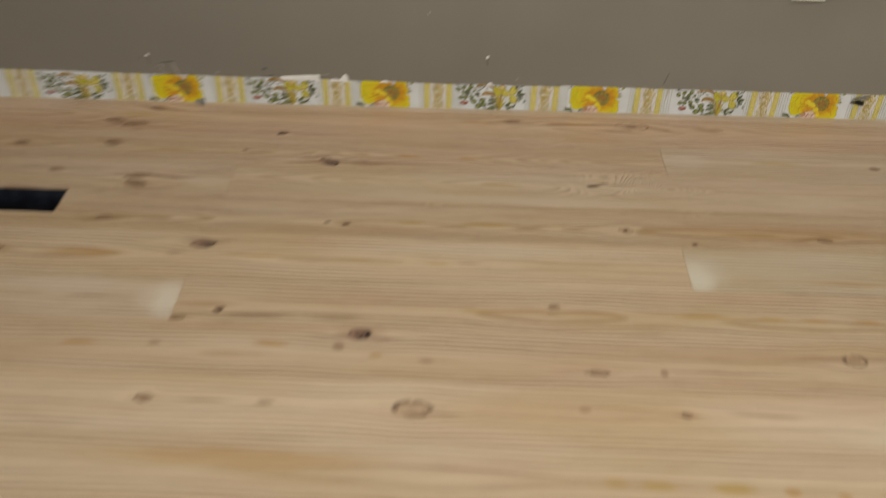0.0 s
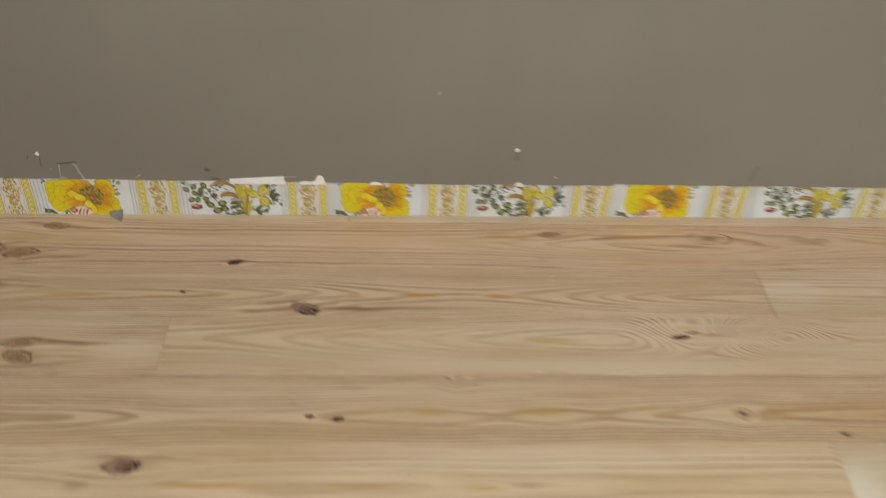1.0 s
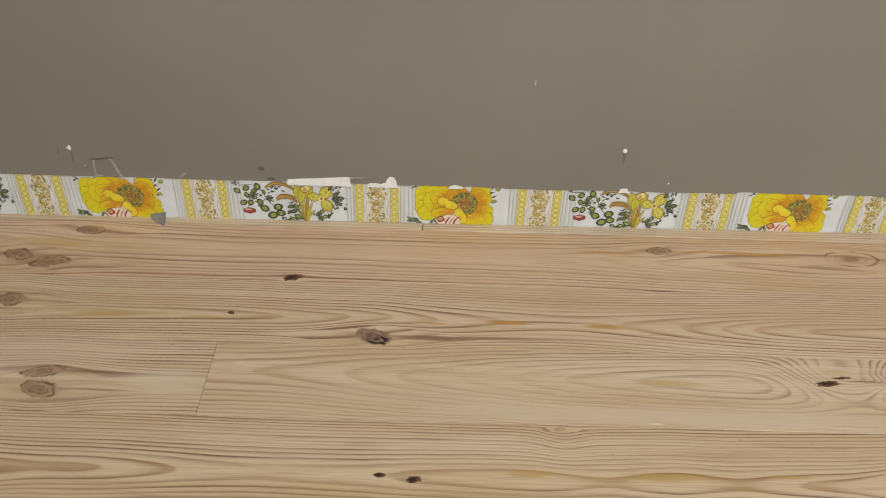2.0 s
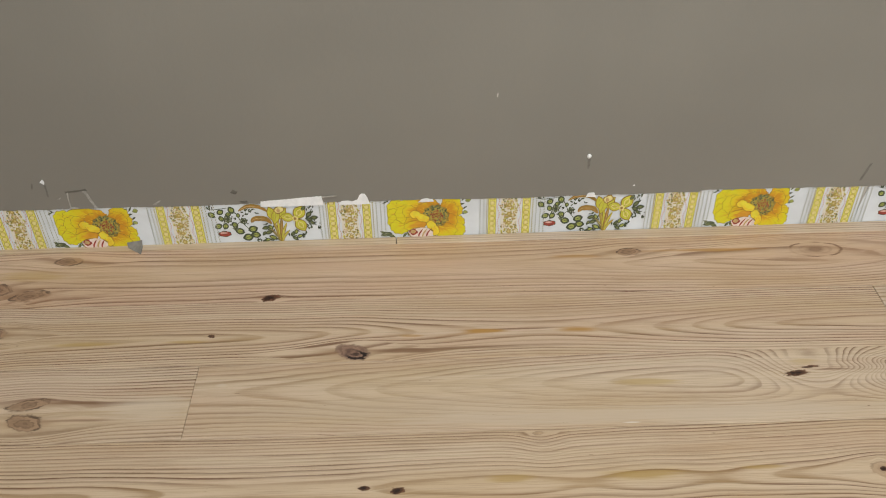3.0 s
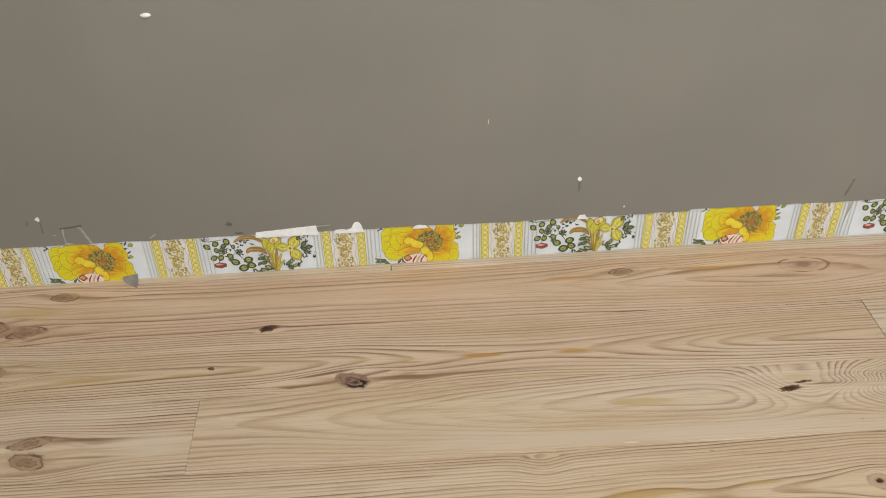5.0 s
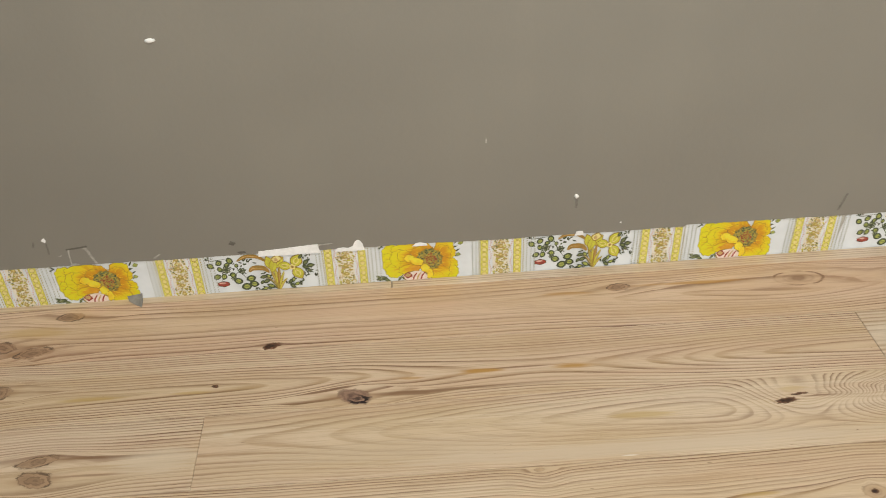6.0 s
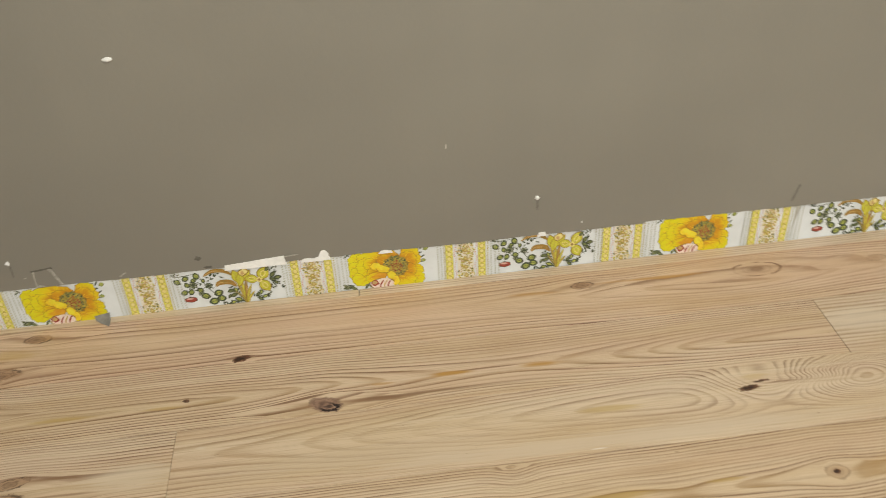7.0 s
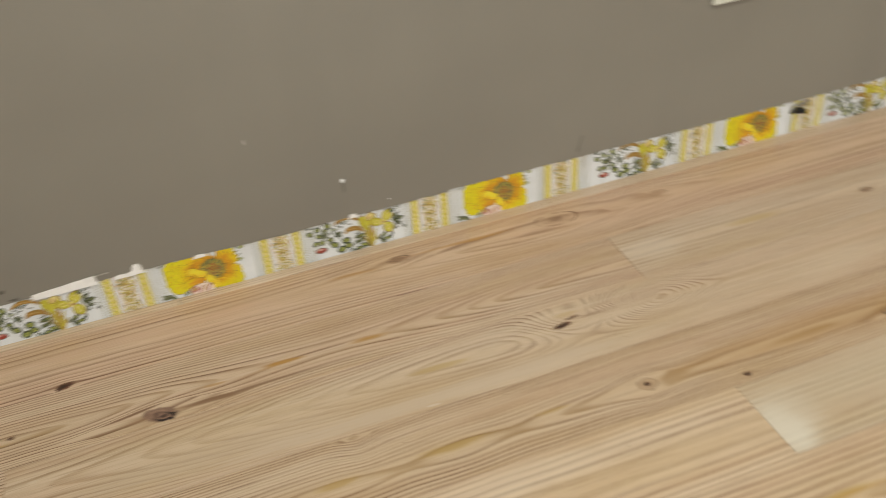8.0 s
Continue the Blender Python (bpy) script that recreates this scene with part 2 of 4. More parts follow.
def wall_paint():
    """Taupe satin wall paint with roller stipple, faint lap marks and scuffs."""
    mat, nt, surf, x, y, z = start("taupe_wall_paint")
    big = cloud(nt, vec(nt, x * 1.4, 0.0, z * 2.2), 1.0, 3.0)
    lap = cloud(nt, vec(nt, x * 7.0, 0.0, z * 1.2), 1.0, 2.0)
    stip = cloud(nt, vec(nt, x, y, z), 420.0, 3.0, 0.6)
    orange = cloud(nt, vec(nt, x, y, z), 110.0, 2.0)
    col = blend(nt, ease(nt, big, 0.3, 0.7), (0.200, 0.187, 0.164), (0.233, 0.218, 0.190))
    col = blend(nt, ease(nt, lap, 0.45, 0.75) * 0.35, col, (0.198, 0.186, 0.163))
    speck = cloud(nt, vec(nt, x * 60.0, 4.0, z * 60.0), 1.0, 3.0, 0.7)
    col = blend(nt, ease(nt, speck, 0.74, 0.80) * 0.35, col, (0.13, 0.115, 0.095))
    rub = cloud(nt, vec(nt, x * 22.0, 9.0, z * 9.0), 1.0, 4.0, 0.7)
    col = blend(nt, ease(nt, rub, 0.69, 0.78) * 0.3, col, (0.31, 0.285, 0.25))
    feed(nt, surf["Base Color"], col)
    feed(nt, surf["Roughness"], ease(nt, lap, 0.3, 0.7, 0.46, 0.56))
    surf["Specular IOR Level"].default_value = 0.45
    feed(nt, surf["Normal"], bump(nt, stip * 0.5 + orange + big * 12.0, 0.22, 0.0008))
    return mat


def ink(name, a, b, scale=90.0):
    """Printed colour on paper, mottled from a to b."""
    mat, nt, surf, x, y, z = start(name)
    n = cloud(nt, vec(nt, x, 0.0, z), scale, 3.0, 0.6)
    m = cloud(nt, vec(nt, x, 0.0, z), scale * 8, 2.0, 0.6)
    col = blend(nt, ease(nt, n, 0.36, 0.66), a, b)
    col = blend(nt, ease(nt, m, 0.55, 0.8) * 0.25, col, (0.8, 0.76, 0.68))
    feed(nt, surf["Base Color"], col)
    surf["Roughness"].default_value = 0.6
    return mat


M_PAINT = wall_paint()
M_PAPER = plain("old_wallpaper", (0.70, 0.73, 0.765), 0.65, 0.05, 25.0, 0.0002)
M_TORN = plain("torn_paper_fibre", (0.84, 0.84, 0.845), 0.85, 0.06, 120.0, 0.0004)
M_PLASTER = plain("bare_plaster", (0.62, 0.585, 0.53), 0.9, 0.12, 80.0, 0.0004)
M_GREYCHIP = plain("grey_paint_chip", (0.25, 0.24, 0.225), 0.7, 0.15, 120.0, 0.0003)
# pale scratches, and the lit edges of lifted flakes painted in
M_SLIVER = plain("pale_and_lit_paint_edge", (0.43, 0.41, 0.37), 0.6, 0.2, 150.0, 0.0003)
# dark dents, and the shadow of the lifted flake painted as a bar
M_DENT_SHADE = plain("dent_and_flake_shadow_paint", (0.14, 0.128, 0.108), 0.7, 0.2, 150.0)
# real scuffs, and the shadow painted below the filler dab
M_SCUFF_SHADE = plain("scuff_and_shade_paint", (0.175, 0.162, 0.14), 0.6, 0.15, 150.0)
M_CEIL = plain("white_ceiling_paint", (0.8, 0.79, 0.76), 0.85, 0.03, 8.0, 0.0005)
M_PLASTIC = plain("ivory_plastic", (0.63, 0.645, 0.59), 0.32, 0.02, 40.0)
M_SLOT = plain("socket_slot_shade", (0.02, 0.02, 0.02), 0.6, 0.1)
M_STEEL = plain("screw_steel", (0.55, 0.54, 0.52), 0.35, 0.08, 90.0, 0.0, 1.0)
M_DUCT = plain("dark_sheet_metal", (0.05, 0.058, 0.085), 0.45, 0.25, 40.0, 0.0, 0.6)
M_SUB = plain("subfloor_board", (0.10, 0.07, 0.04), 0.9, 0.2, 20.0)
M_BLACK = plain("black_rubber_and_hole_dark", (0.012, 0.012, 0.013), 0.5, 0.2)
M_GLASS = bpy.data.materials.new("window_glass")
M_GLASS.use_nodes = True
M_GLASS.node_tree.nodes["Principled BSDF"].inputs["Transmission Weight"].default_value = 1.0
M_GLASS.node_tree.nodes["Principled BSDF"].inputs["Roughness"].default_value = 0.0
M_LAMP = bpy.data.materials.new("lit_diffuser")
M_LAMP.use_nodes = True
M_LAMP.node_tree.nodes["Principled BSDF"].inputs["Emission Color"].default_value = (1.0, 0.92, 0.8, 1)
M_LAMP.node_tree.nodes["Principled BSDF"].inputs["Emission Strength"].default_value = 3.0

I_YELLOW = ink("print_yellow", (0.80, 0.62, 0.03), (0.73, 0.49, 0.02))
I_BRIGHT = ink("print_bright_yellow", (0.76, 0.66, 0.04), (0.70, 0.56, 0.03))
I_ORANGE = ink("print_orange", (0.66, 0.35, 0.02), (0.58, 0.25, 0.015))
I_OUTLINE = ink("print_ochre_line", (0.33, 0.22, 0.03), (0.24, 0.14, 0.02))
I_GREEN = ink("print_green", (0.060, 0.078, 0.034), (0.038, 0.046, 0.026), 160.0)
I_LEAF = ink("print_leaf_green", (0.18, 0.205, 0.075), (0.10, 0.12, 0.05), 200.0)
I_OLIVE = ink("print_olive", (0.44, 0.35, 0.06), (0.32, 0.25, 0.04), 150.0)
I_RED = ink("print_red", (0.36, 0.05, 0.03), (0.22, 0.03, 0.02), 200.0)
I_PINK = ink("print_pink", (0.66, 0.42, 0.36), (0.52, 0.28, 0.24), 200.0)
I_STRAW = ink("print_straw", (0.74, 0.66, 0.30), (0.68, 0.56, 0.20), 260.0)
I_LEMON = ink("print_lemon", (0.74, 0.70, 0.17), (0.66, 0.60, 0.08), 260.0)
I_CREAM = ink("print_cream", (0.74, 0.70, 0.62), (0.70, 0.64, 0.54), 200.0)
I_RUST = ink("print_rust_leaf", (0.36, 0.19, 0.04), (0.25, 0.16, 0.03), 160.0)
I_PALELEAF = ink("print_pale_leaf", (0.40, 0.43, 0.10), (0.24, 0.28, 0.06), 260.0)
I_LILY = ink("print_lily_yellow", (0.56, 0.54, 0.055), (0.44, 0.41, 0.03), 160.0)
I_SCROLL = ink("print_scroll_brown", (0.46, 0.29, 0.13), (0.56, 0.40, 0.15), 260.0)
I_GREY = ink("print_grey_green", (0.40, 0.41, 0.32), (0.32, 0.32, 0.25), 300.0)


def bloom_ink():
    """Printed petals: orange near the flower's heart, running out to bright yellow in fine strokes."""
    mat, nt, surf, _, _, _ = start("print_bloom")
    sep = nt.nodes.new("ShaderNodeSeparateXYZ")
    nt.links.new(nt.nodes.new("ShaderNodeTexCoord").outputs["Object"], sep.inputs[0])
    u, v = Sock(nt, sep.outputs[0]) - 0.072, (Sock(nt, sep.outputs[2]) - 0.034) * 1.35
    d = calc(nt, "SQRT", u * u + v * v)
    a = calc(nt, "ARCTAN2", v, u)
    streak = cloud(nt, vec(nt, a * 9.0, d * 30.0, 1.0), 1.0, 3.0, 0.6) - 0.5
    wash = cloud(nt, vec(nt, u * 60.0, v * 60.0, 4.0), 1.0, 2.0) - 0.5
    t = d + streak * 0.035 + wash * 0.030
    col = blend(nt, ease(nt, t, 0.024, 0.046), (0.56, 0.25, 0.012), (0.70, 0.52, 0.012))
    col = blend(nt, ease(nt, t, 0.036, 0.058), col, (0.66, 0.60, 0.015))
    vein = cloud(nt, vec(nt, a * 26.0, d * 14.0, 2.0), 1.0, 2.0)
    col = blend(nt, ease(nt, vein, 0.57, 0.72) * 0.5, col, (0.50, 0.27, 0.012))
    feed(nt, surf["Base Color"], col)
    surf["Roughness"].default_value = 0.6
    return mat


I_BLOOM = bloom_ink()


# ---------------------------------------------------------------- mesh helpers
def part(name, bm, material, parent=None, label=""):
    me = bpy.data.meshes.new(name)
    bm.to_mesh(me)
    bm.free()
    for m in material if isinstance(material, (list, tuple)) else [material]:
        me.materials.append(m)
    ob = new(name, me)
    if parent:
        ob.parent = parent
    if label:
        ob["label"] = label
    return ob


def add_box(bm, lo, hi, bevel=0.0):
    x0, y0, z0 = lo
    x1, y1, z1 = hi
    v = [bm.verts.new(p) for p in ((x0, y0, z0), (x1, y0, z0), (x1, y1, z0), (x0, y1, z0), (x0, y0, z1), (x1, y0, z1), (x1, y1, z1), (x0, y1, z1))]
    fs = [bm.faces.new([v[i] for i in q]) for q in ((3, 2, 1, 0), (4, 5, 6, 7), (0, 1, 5, 4), (1, 2, 6, 5), (2, 3, 7, 6), (3, 0, 4, 7))]
    if bevel:
        es = {e for f in fs for e in f.edges}
        bmesh.ops.bevel(bm, geom=list(es), offset=bevel, segments=2, affect="EDGES", profile=0.5)


def box(lo, hi, bevel=0.0):
    bm = bmesh.new()
    add_box(bm, lo, hi, bevel)
    return bm


# ---------------------------------------------------------------- room shell
wall = tagged(part("wall_north", box((ROOM_L - 0.12, 0.0, -0.02), (ROOM_R + 0.12, 0.12, ROOM_H)), M_PLASTER), "plaster wall painted taupe grey above a wallpaper remnant", "wall", kind="structure")
EDGE = 0.0622
SEAM_A, SEAM = 0.431, 0.666
SKEW = 0.0107
WALL_TURN = Matrix.Translation((0.3, 0, 0)) @ Matrix.Rotation(SKEW, 4, "Z") @ Matrix.Translation((-0.3, 0, 0))


def hang(ob):
    """Set a thing on the wall, which stands a little askew to the boards."""
    ob.matrix_world = WALL_TURN
    return ob


hang(wall)


def edge_height(x):
    """The worn lower edge of the paint film, where the skirting board used to be."""
    n = noise.noise(Vector((x * 9, 0.3, 0))) * 0.0016 + noise.noise(Vector((x * 60, 1.3, 0))) * 0.0009 + noise.noise(Vector((x * 240, 2.3, 0))) * 0.0005
    step = 0.0035 * max(0.0, 1.0 - (x - SEAM_A) / 0.2) if x > SEAM_A else 0.0
    return EDGE + 0.0076 * min(max(0.25 - x, 0.0), 1.1) + step + n


def film():
    bm = bmesh.new()
    xs = [ROOM_L + 0.0035 * i for i in range(int((ROOM_R - ROOM_L) / 0.0035) + 1)]
    rows = []
    for x in xs:
        z = edge_height(x)
        rows.append([bm.verts.new((x, -0.0004, z)), bm.verts.new((x, -0.0022, z + 0.0006)), bm.verts.new((x, -0.0022, 0.09)), bm.verts.new((x, -0.0022, ROOM_H))])
    for a, b in zip(rows, rows[1:]):
        for i in range(3):
            bm.faces.new((a[i], b[i], b[i + 1], a[i + 1]))
    return bm


part("paint_film", film(), M_PAINT, wall, "satin taupe paint with a ragged lower edge")
for n, lo, hi, lab in (("wall_west", (ROOM_L - 0.12, ROOM_B, -0.02), (ROOM_L, 0.1, ROOM_H), "taupe painted side wall"), ("wall_east", (ROOM_R, ROOM_B, -0.02), (ROOM_R + 0.12, 0.1, ROOM_H), "taupe painted side wall")):
    tagged(part(n, box(lo, hi), M_PAINT), lab, "wall", kind="structure")
WX0, WX1, WZ0, WZ1 = 0.15, 1.75, 0.8, 2.1
bm = bmesh.new()
add_box(bm, (ROOM_L - 0.12, ROOM_B - 0.14, -0.02), (WX0, ROOM_B, ROOM_H))
add_box(bm, (WX1, ROOM_B - 0.14, -0.02), (ROOM_R + 0.12, ROOM_B, ROOM_H))
add_box(bm, (WX0, ROOM_B - 0.14, -0.02), (WX1, ROOM_B, WZ0))
add_box(bm, (WX0, ROOM_B - 0.14, WZ1), (WX1, ROOM_B, ROOM_H))
tagged(part("wall_south", bm, M_PAINT), "taupe painted wall with an opening for the added window", "wall", kind="structure")
tagged(part("ceiling", box((ROOM_L - 0.12, ROOM_B - 0.14, ROOM_H), (ROOM_R + 0.12, 0.12, ROOM_H + 0.1)), M_CEIL), "plain white painted ceiling", "ceiling", kind="structure")

# unseen window, added only to let fill light into the room
window = tagged(new("added_window"), "unseen white framed window, added to let in fill light", "window", kind="structure")
bm = bmesh.new()
for lo, hi in (((WX0, WZ0), (WX0 + 0.05, WZ1)), ((WX1 - 0.05, WZ0), (WX1, WZ1)), ((WX0 + 0.05, WZ0), (WX1 - 0.05, WZ0 + 0.05)), ((WX0 + 0.05, WZ1 - 0.05), (WX1 - 0.05, WZ1)), ((0.925, WZ0 + 0.05), (0.975, WZ1 - 0.05))):
    add_box(bm, (lo[0], ROOM_B - 0.1, lo[1]), (hi[0], ROOM_B - 0.05, hi[1]))
part("window_frame", bm, M_CEIL, window)
for a, b in ((WX0 + 0.05, 0.925), (0.975, WX1 - 0.05)):
    pane = part("pane", box((a, ROOM_B - 0.078, WZ0 + 0.05), (b, ROOM_B - 0.072, WZ1 - 0.05)), M_GLASS, window)
    pane.visible_shadow = False

lamp = tagged(new("ceiling_light"), "round white ceiling lamp with a lit diffuser", "lamp")
bm = bmesh.new()
bmesh.ops.create_cone(bm, cap_ends=True, segments=48, radius1=0.20, radius2=0.17, depth=0.05, matrix=pose(0.42, -1.25, ROOM_H - 0.025, 180))
part("base", bm, M_CEIL, lamp)
bm = bmesh.new()
bmesh.ops.create_uvsphere(bm, u_segments=40, v_segments=14, radius=0.165, matrix=pose(0.42, -1.25, ROOM_H - 0.05) @ Matrix.Diagonal((1, 1, 0.18, 1)))
part("diffuser", bm, M_LAMP, lamp)

# ---------------------------------------------------------------- wallpaper strip
paper = hang(tagged(new("wallpaper_strip"), "torn strip of old white floral wallpaper above the floor", "wallpaper"))


def sheet(x0, x1, y, lift=0.0016):
    bm = bmesh.new()
    n = int((x1 - x0) / 0.013)
    lo, hi = [], []
    for i in range(n + 1):
        x = x0 + (x1 - x0) * i / n
        w = noise.noise(Vector((x * 14, 5, 0))) * 0.00012
        curl = -lift if i == 0 and x0 > 0 else 0.0
        lo.append(bm.verts.new((x, y + w + curl * 0.4, -0.004)))
        hi.append(bm.verts.new((x + (lift * 6 if curl else 0.0), y + w + curl, EDGE + 0.014)))
    for i in range(n):
        bm.faces.new((lo[i], lo[i + 1], hi[i + 1], hi[i]))
    return bm


part("paper_sheet", sheet(ROOM_L, SEAM_A + 0.004, -0.0003), M_PAPER, paper)
part("paper_sheet", sheet(SEAM_A, SEAM, -0.00040, 0.0004), M_PAPER, paper)
part("paper_sheet", sheet(SEAM - 0.003, ROOM_R, -0.00045), M_PAPER, paper)
STEP = 0.0000025


class Print:
    """Flat ink shapes of one motif, in metres from its lower left corner; each shape lies a hair above the one before."""

    def __init__(self, seed):
        self.bm, self.mats, self.y, self.rnd = bmesh.new(), [], -0.0007, random.Random(seed)

    def face(self, pts, mat):
        if mat not in self.mats:
            self.mats.append(mat)
        f = self.bm.faces.new([self.bm.verts.new((p[0], self.y, p[1])) for p in pts])
        f.material_index = self.mats.index(mat)

    def up(self, k=1):
        self.y -= STEP * k

    def blob(self, cx, cz, rx, rz, mat, lobes=6, amp=0.08, turn=0.0, n=40, grow=0.0):
        ph = self.rnd.uniform(0, 6.3) if not grow else 0.4
        pts = []
        for i in range(n):
            a = 2 * math.pi * i / n
            k = 1 + amp * math.sin(lobes * a + ph) + amp * 0.5 * math.sin((2 * lobes + 1) * a + ph * 2)
            px, pz = (rx * k + grow) * math.cos(a), (rz * k + grow) * math.sin(a)
            pts.append((cx + px * math.cos(turn) - pz * math.sin(turn), cz + px * math.sin(turn) + pz * math.cos(turn)))
        self.face(pts, mat)
        self.up()

    def petal(self, cx, cz, rx, rz, mat, lobes=9, amp=0.06, turn=0.0, line=0.0006):
        ph = self.rnd.uniform(0, 6.3)
        for grow, m in ((line, I_OUTLINE), (0.0, mat)):
            pts = []
            for i in range(44):
                a = 2 * math.pi * i / 44
                k = 1 + amp * math.sin(lobes * a + ph) + amp * 0.5 * math.sin((2 * lobes + 1) * a + ph)
                px, pz = (rx * k + grow) * math.cos(a), (rz * k + grow) * math.sin(a)
                pts.append((cx + px * math.cos(turn) - pz * math.sin(turn), cz + px * math.sin(turn) + pz * math.cos(turn)))
            self.face(pts, m)
            self.up()

    def stroke(self, pts, width, mat, taper=True, lift=True):
        """A ribbon along a smooth line through the points."""
        fine = []
        for i in range(len(pts) - 1):
            p0, p1, p2, p3 = pts[max(i - 1, 0)], pts[i], pts[i + 1], pts[min(i + 2, len(pts) - 1)]
            for k in range(8):
                t = k / 8
                fine.append(tuple(0.5 * (2 * b + (c - a) * t + (2 * a - 5 * b + 4 * c - d) * t * t + (3 * b - a - 3 * c + d) * t ** 3) for a, b, c, d in zip(p0, p1, p2, p3)))
        fine.append(pts[-1])
        left, right = [], []
        for i, p in enumerate(fine):
            q, r = fine[max(i - 1, 0)], fine[min(i + 1, len(fine) - 1)]
            dx, dz = r[0] - q[0], r[1] - q[1]
            d = math.hypot(dx, dz) or 1
            w = width / 2 * ((math.sin(math.pi * min(max(i / (len(fine) - 1), 0.04), 0.96)) ** 0.6) if taper else 1)
            left.append((p[0] - dz / d * w, p[1] + dx / d * w))
            right.append((p[0] + dz / d * w, p[1] - dx / d * w))
        for i in range(len(fine) - 1):
            self.face((left[i], right[i], right[i + 1], left[i + 1]), mat)
        if lift:
            self.up()

    def leaf(self, x, z, size, turn, outer=None, inner=None, fat=0.30, point=0.8, core=0.66):
        outer, inner = outer or I_GREEN, inner or self.rnd.choice((I_LEAF, I_LEAF, I_PALELEAF))
        for k, m in ((1.0, outer), (core, inner)):
            pts = []
            for i in range(14):
                t = i / 7 if i <= 7 else (14 - i) / 7
                side = 1 if i <= 7 else -1
                u, v = (t - 0.5) * size * k, side * fat * size * k * max(math.sin(math.pi * t), 0.0) ** point
                pts.append((x + u * math.cos(turn) - v * math.sin(turn), z + u * math.sin(turn) + v * math.cos(turn)))
            pts = [p for i, p in enumerate(pts) if i == 0 or math.dist(p, pts[i - 1]) > 1e-7]
            self.face(pts, m)
            self.up()

    def ring(self, cx, cz, r, width, mat, squash=1.0):
        n = 14
        for i in range(n):
            a, b = 2 * math.pi * i / n, 2 * math.pi * (i + 1) / n
            self.face([(cx + (r + s) * math.cos(t), cz + (r + s) * squash * math.sin(t)) for s, t in ((0, a), (width, a), (width, b), (0, b))], mat)

    def done(self, name):
        me = bpy.data.meshes.new(name)
        self.bm.to_mesh(me)
        self.bm.free()
        for m in self.mats:
            me.materials.append(m)
        return me


def flower_print():
    """A ruffled yellow bloom about 115 mm wide with an orange heart, a curled lip and a seeded centre."""
    p = Print(3)
    mm = 0.001

    def P(cx, cz, rx, rz, mat, veins=5, **k):
        """A petal with fine veins that fan out from the flower's heart."""
        p.petal(cx * mm, cz * mm, rx * mm, rz * mm, mat, **k)
        to = math.atan2(cz - 32, cx - 66)
        for i in range(veins):
            a = to + (i / max(veins - 1, 1) - 0.5) * 2.2 + p.rnd.uniform(-0.08, 0.08)
            b = p.rnd.uniform(0.35, 0.95)
            x0, z0 = cx - 0.75 * rx * math.cos(to), cz - 0.75 * rz * math.sin(to)
            x1, z1 = cx + b * rx * math.cos(a), cz + b * rz * math.sin(a)
            p.stroke([(x0 * mm, z0 * mm), ((x0 * 0.45 + x1 * 0.55) * mm, (z0 * 0.5 + z1 * 0.5) * mm), (x1 * mm, z1 * mm)], p.rnd.uniform(0.0004, 0.0007), p.rnd.choice((I_ORANGE, I_YELLOW)))

    for x, z, s, t in ((107, 58, 13, 0.5), (112, 51, 13, 0.15), (110, 44, 12, -0.3), (116, 60, 10, 1.0), (113, 37, 11, -0.5), (118, 45, 9, 0.6), (3, 60, 9, 2.4), (0, 57, 8, 0.4), (30, 61, 8, 0.2)):
        p.leaf(x * mm, z * mm, s * mm, t, I_GREEN, I_GREEN, 0.13, 1.0)
    for x, z, s, t in ((123, 57, 9, 0.3), (119, 38, 8, -0.2)):
        p.leaf(x * mm, z * mm, s * mm, t, I_LEAF, I_PALELEAF, 0.36, 0.8, 0.8)
    for x, z, s, t in ((0, 5, 19, 0.2), (8, 2, 14, -0.5), (-5, 8, 10, 2.6), (28, 3, 10, 0.9), (33, 5, 9, 1.7)):
        p.leaf(x * mm, z * mm, s * mm, t, I_GREEN, I_LEAF, 0.2, 1.1)
    P(18, 48, 15, 13, I_BLOOM)
    P(12, 38, 9, 9, I_BLOOM)
    P(14, 26, 11, 11, I_BLOOM)
    P(21, 17, 14, 12, I_BLOOM)
    P(104, 42, 11, 11, I_BLOOM)
    P(98, 53, 14, 11, I_BLOOM)
    P(108, 22, 10, 10, I_BLOOM)
    P(109, 9, 10, 11, I_BLOOM)
    P(48, 53, 31, 10, I_BLOOM, amp=0.05)
    P(30, 37, 15, 15, I_BLOOM)
    P(36, 41, 10, 10, I_BLOOM)
    P(94, 41, 14, 15, I_BLOOM)
    P(96, 24, 11, 12, I_BLOOM)
    P(89, 9, 17, 12, I_BLOOM)
    P(46, 24, 17, 11, I_BLOOM)
    P(60, 45, 13, 10, I_BLOOM)
    p.blob(0.075, 0.033, 0.020, 0.0185, I_OUTLINE, 11, 0.08)
    p.blob(0.075, 0.033, 0.018, 0.0165, I_OLIVE, 11, 0.08)
    for i in range(230):
        a, q = p.rnd.uniform(0, 6.3), p.rnd.uniform(0, 1) ** 0.5
        p.blob(0.075 + 0.019 * q * math.cos(a), 0.033 + 0.0175 * q * math.sin(a), 0.0012, 0.0010, p.rnd.choice((I_GREEN, I_LEAF, I_LEAF, I_LEAF, I_OUTLINE)) if q > 0.62 else p.rnd.choice((I_RED, I_RED, I_RUST, I_RUST, I_LEAF)), 3, 0.1, n=7)
    P(44, 19, 17, 8, I_BLOOM, turn=0.15)
    p.blob(0.048, 0.019, 0.011, 0.0045, I_ORANGE, 5, 0.1, turn=0.15)
    P(44, 37, 7.5, 6, I_YELLOW, veins=0, lobes=5)
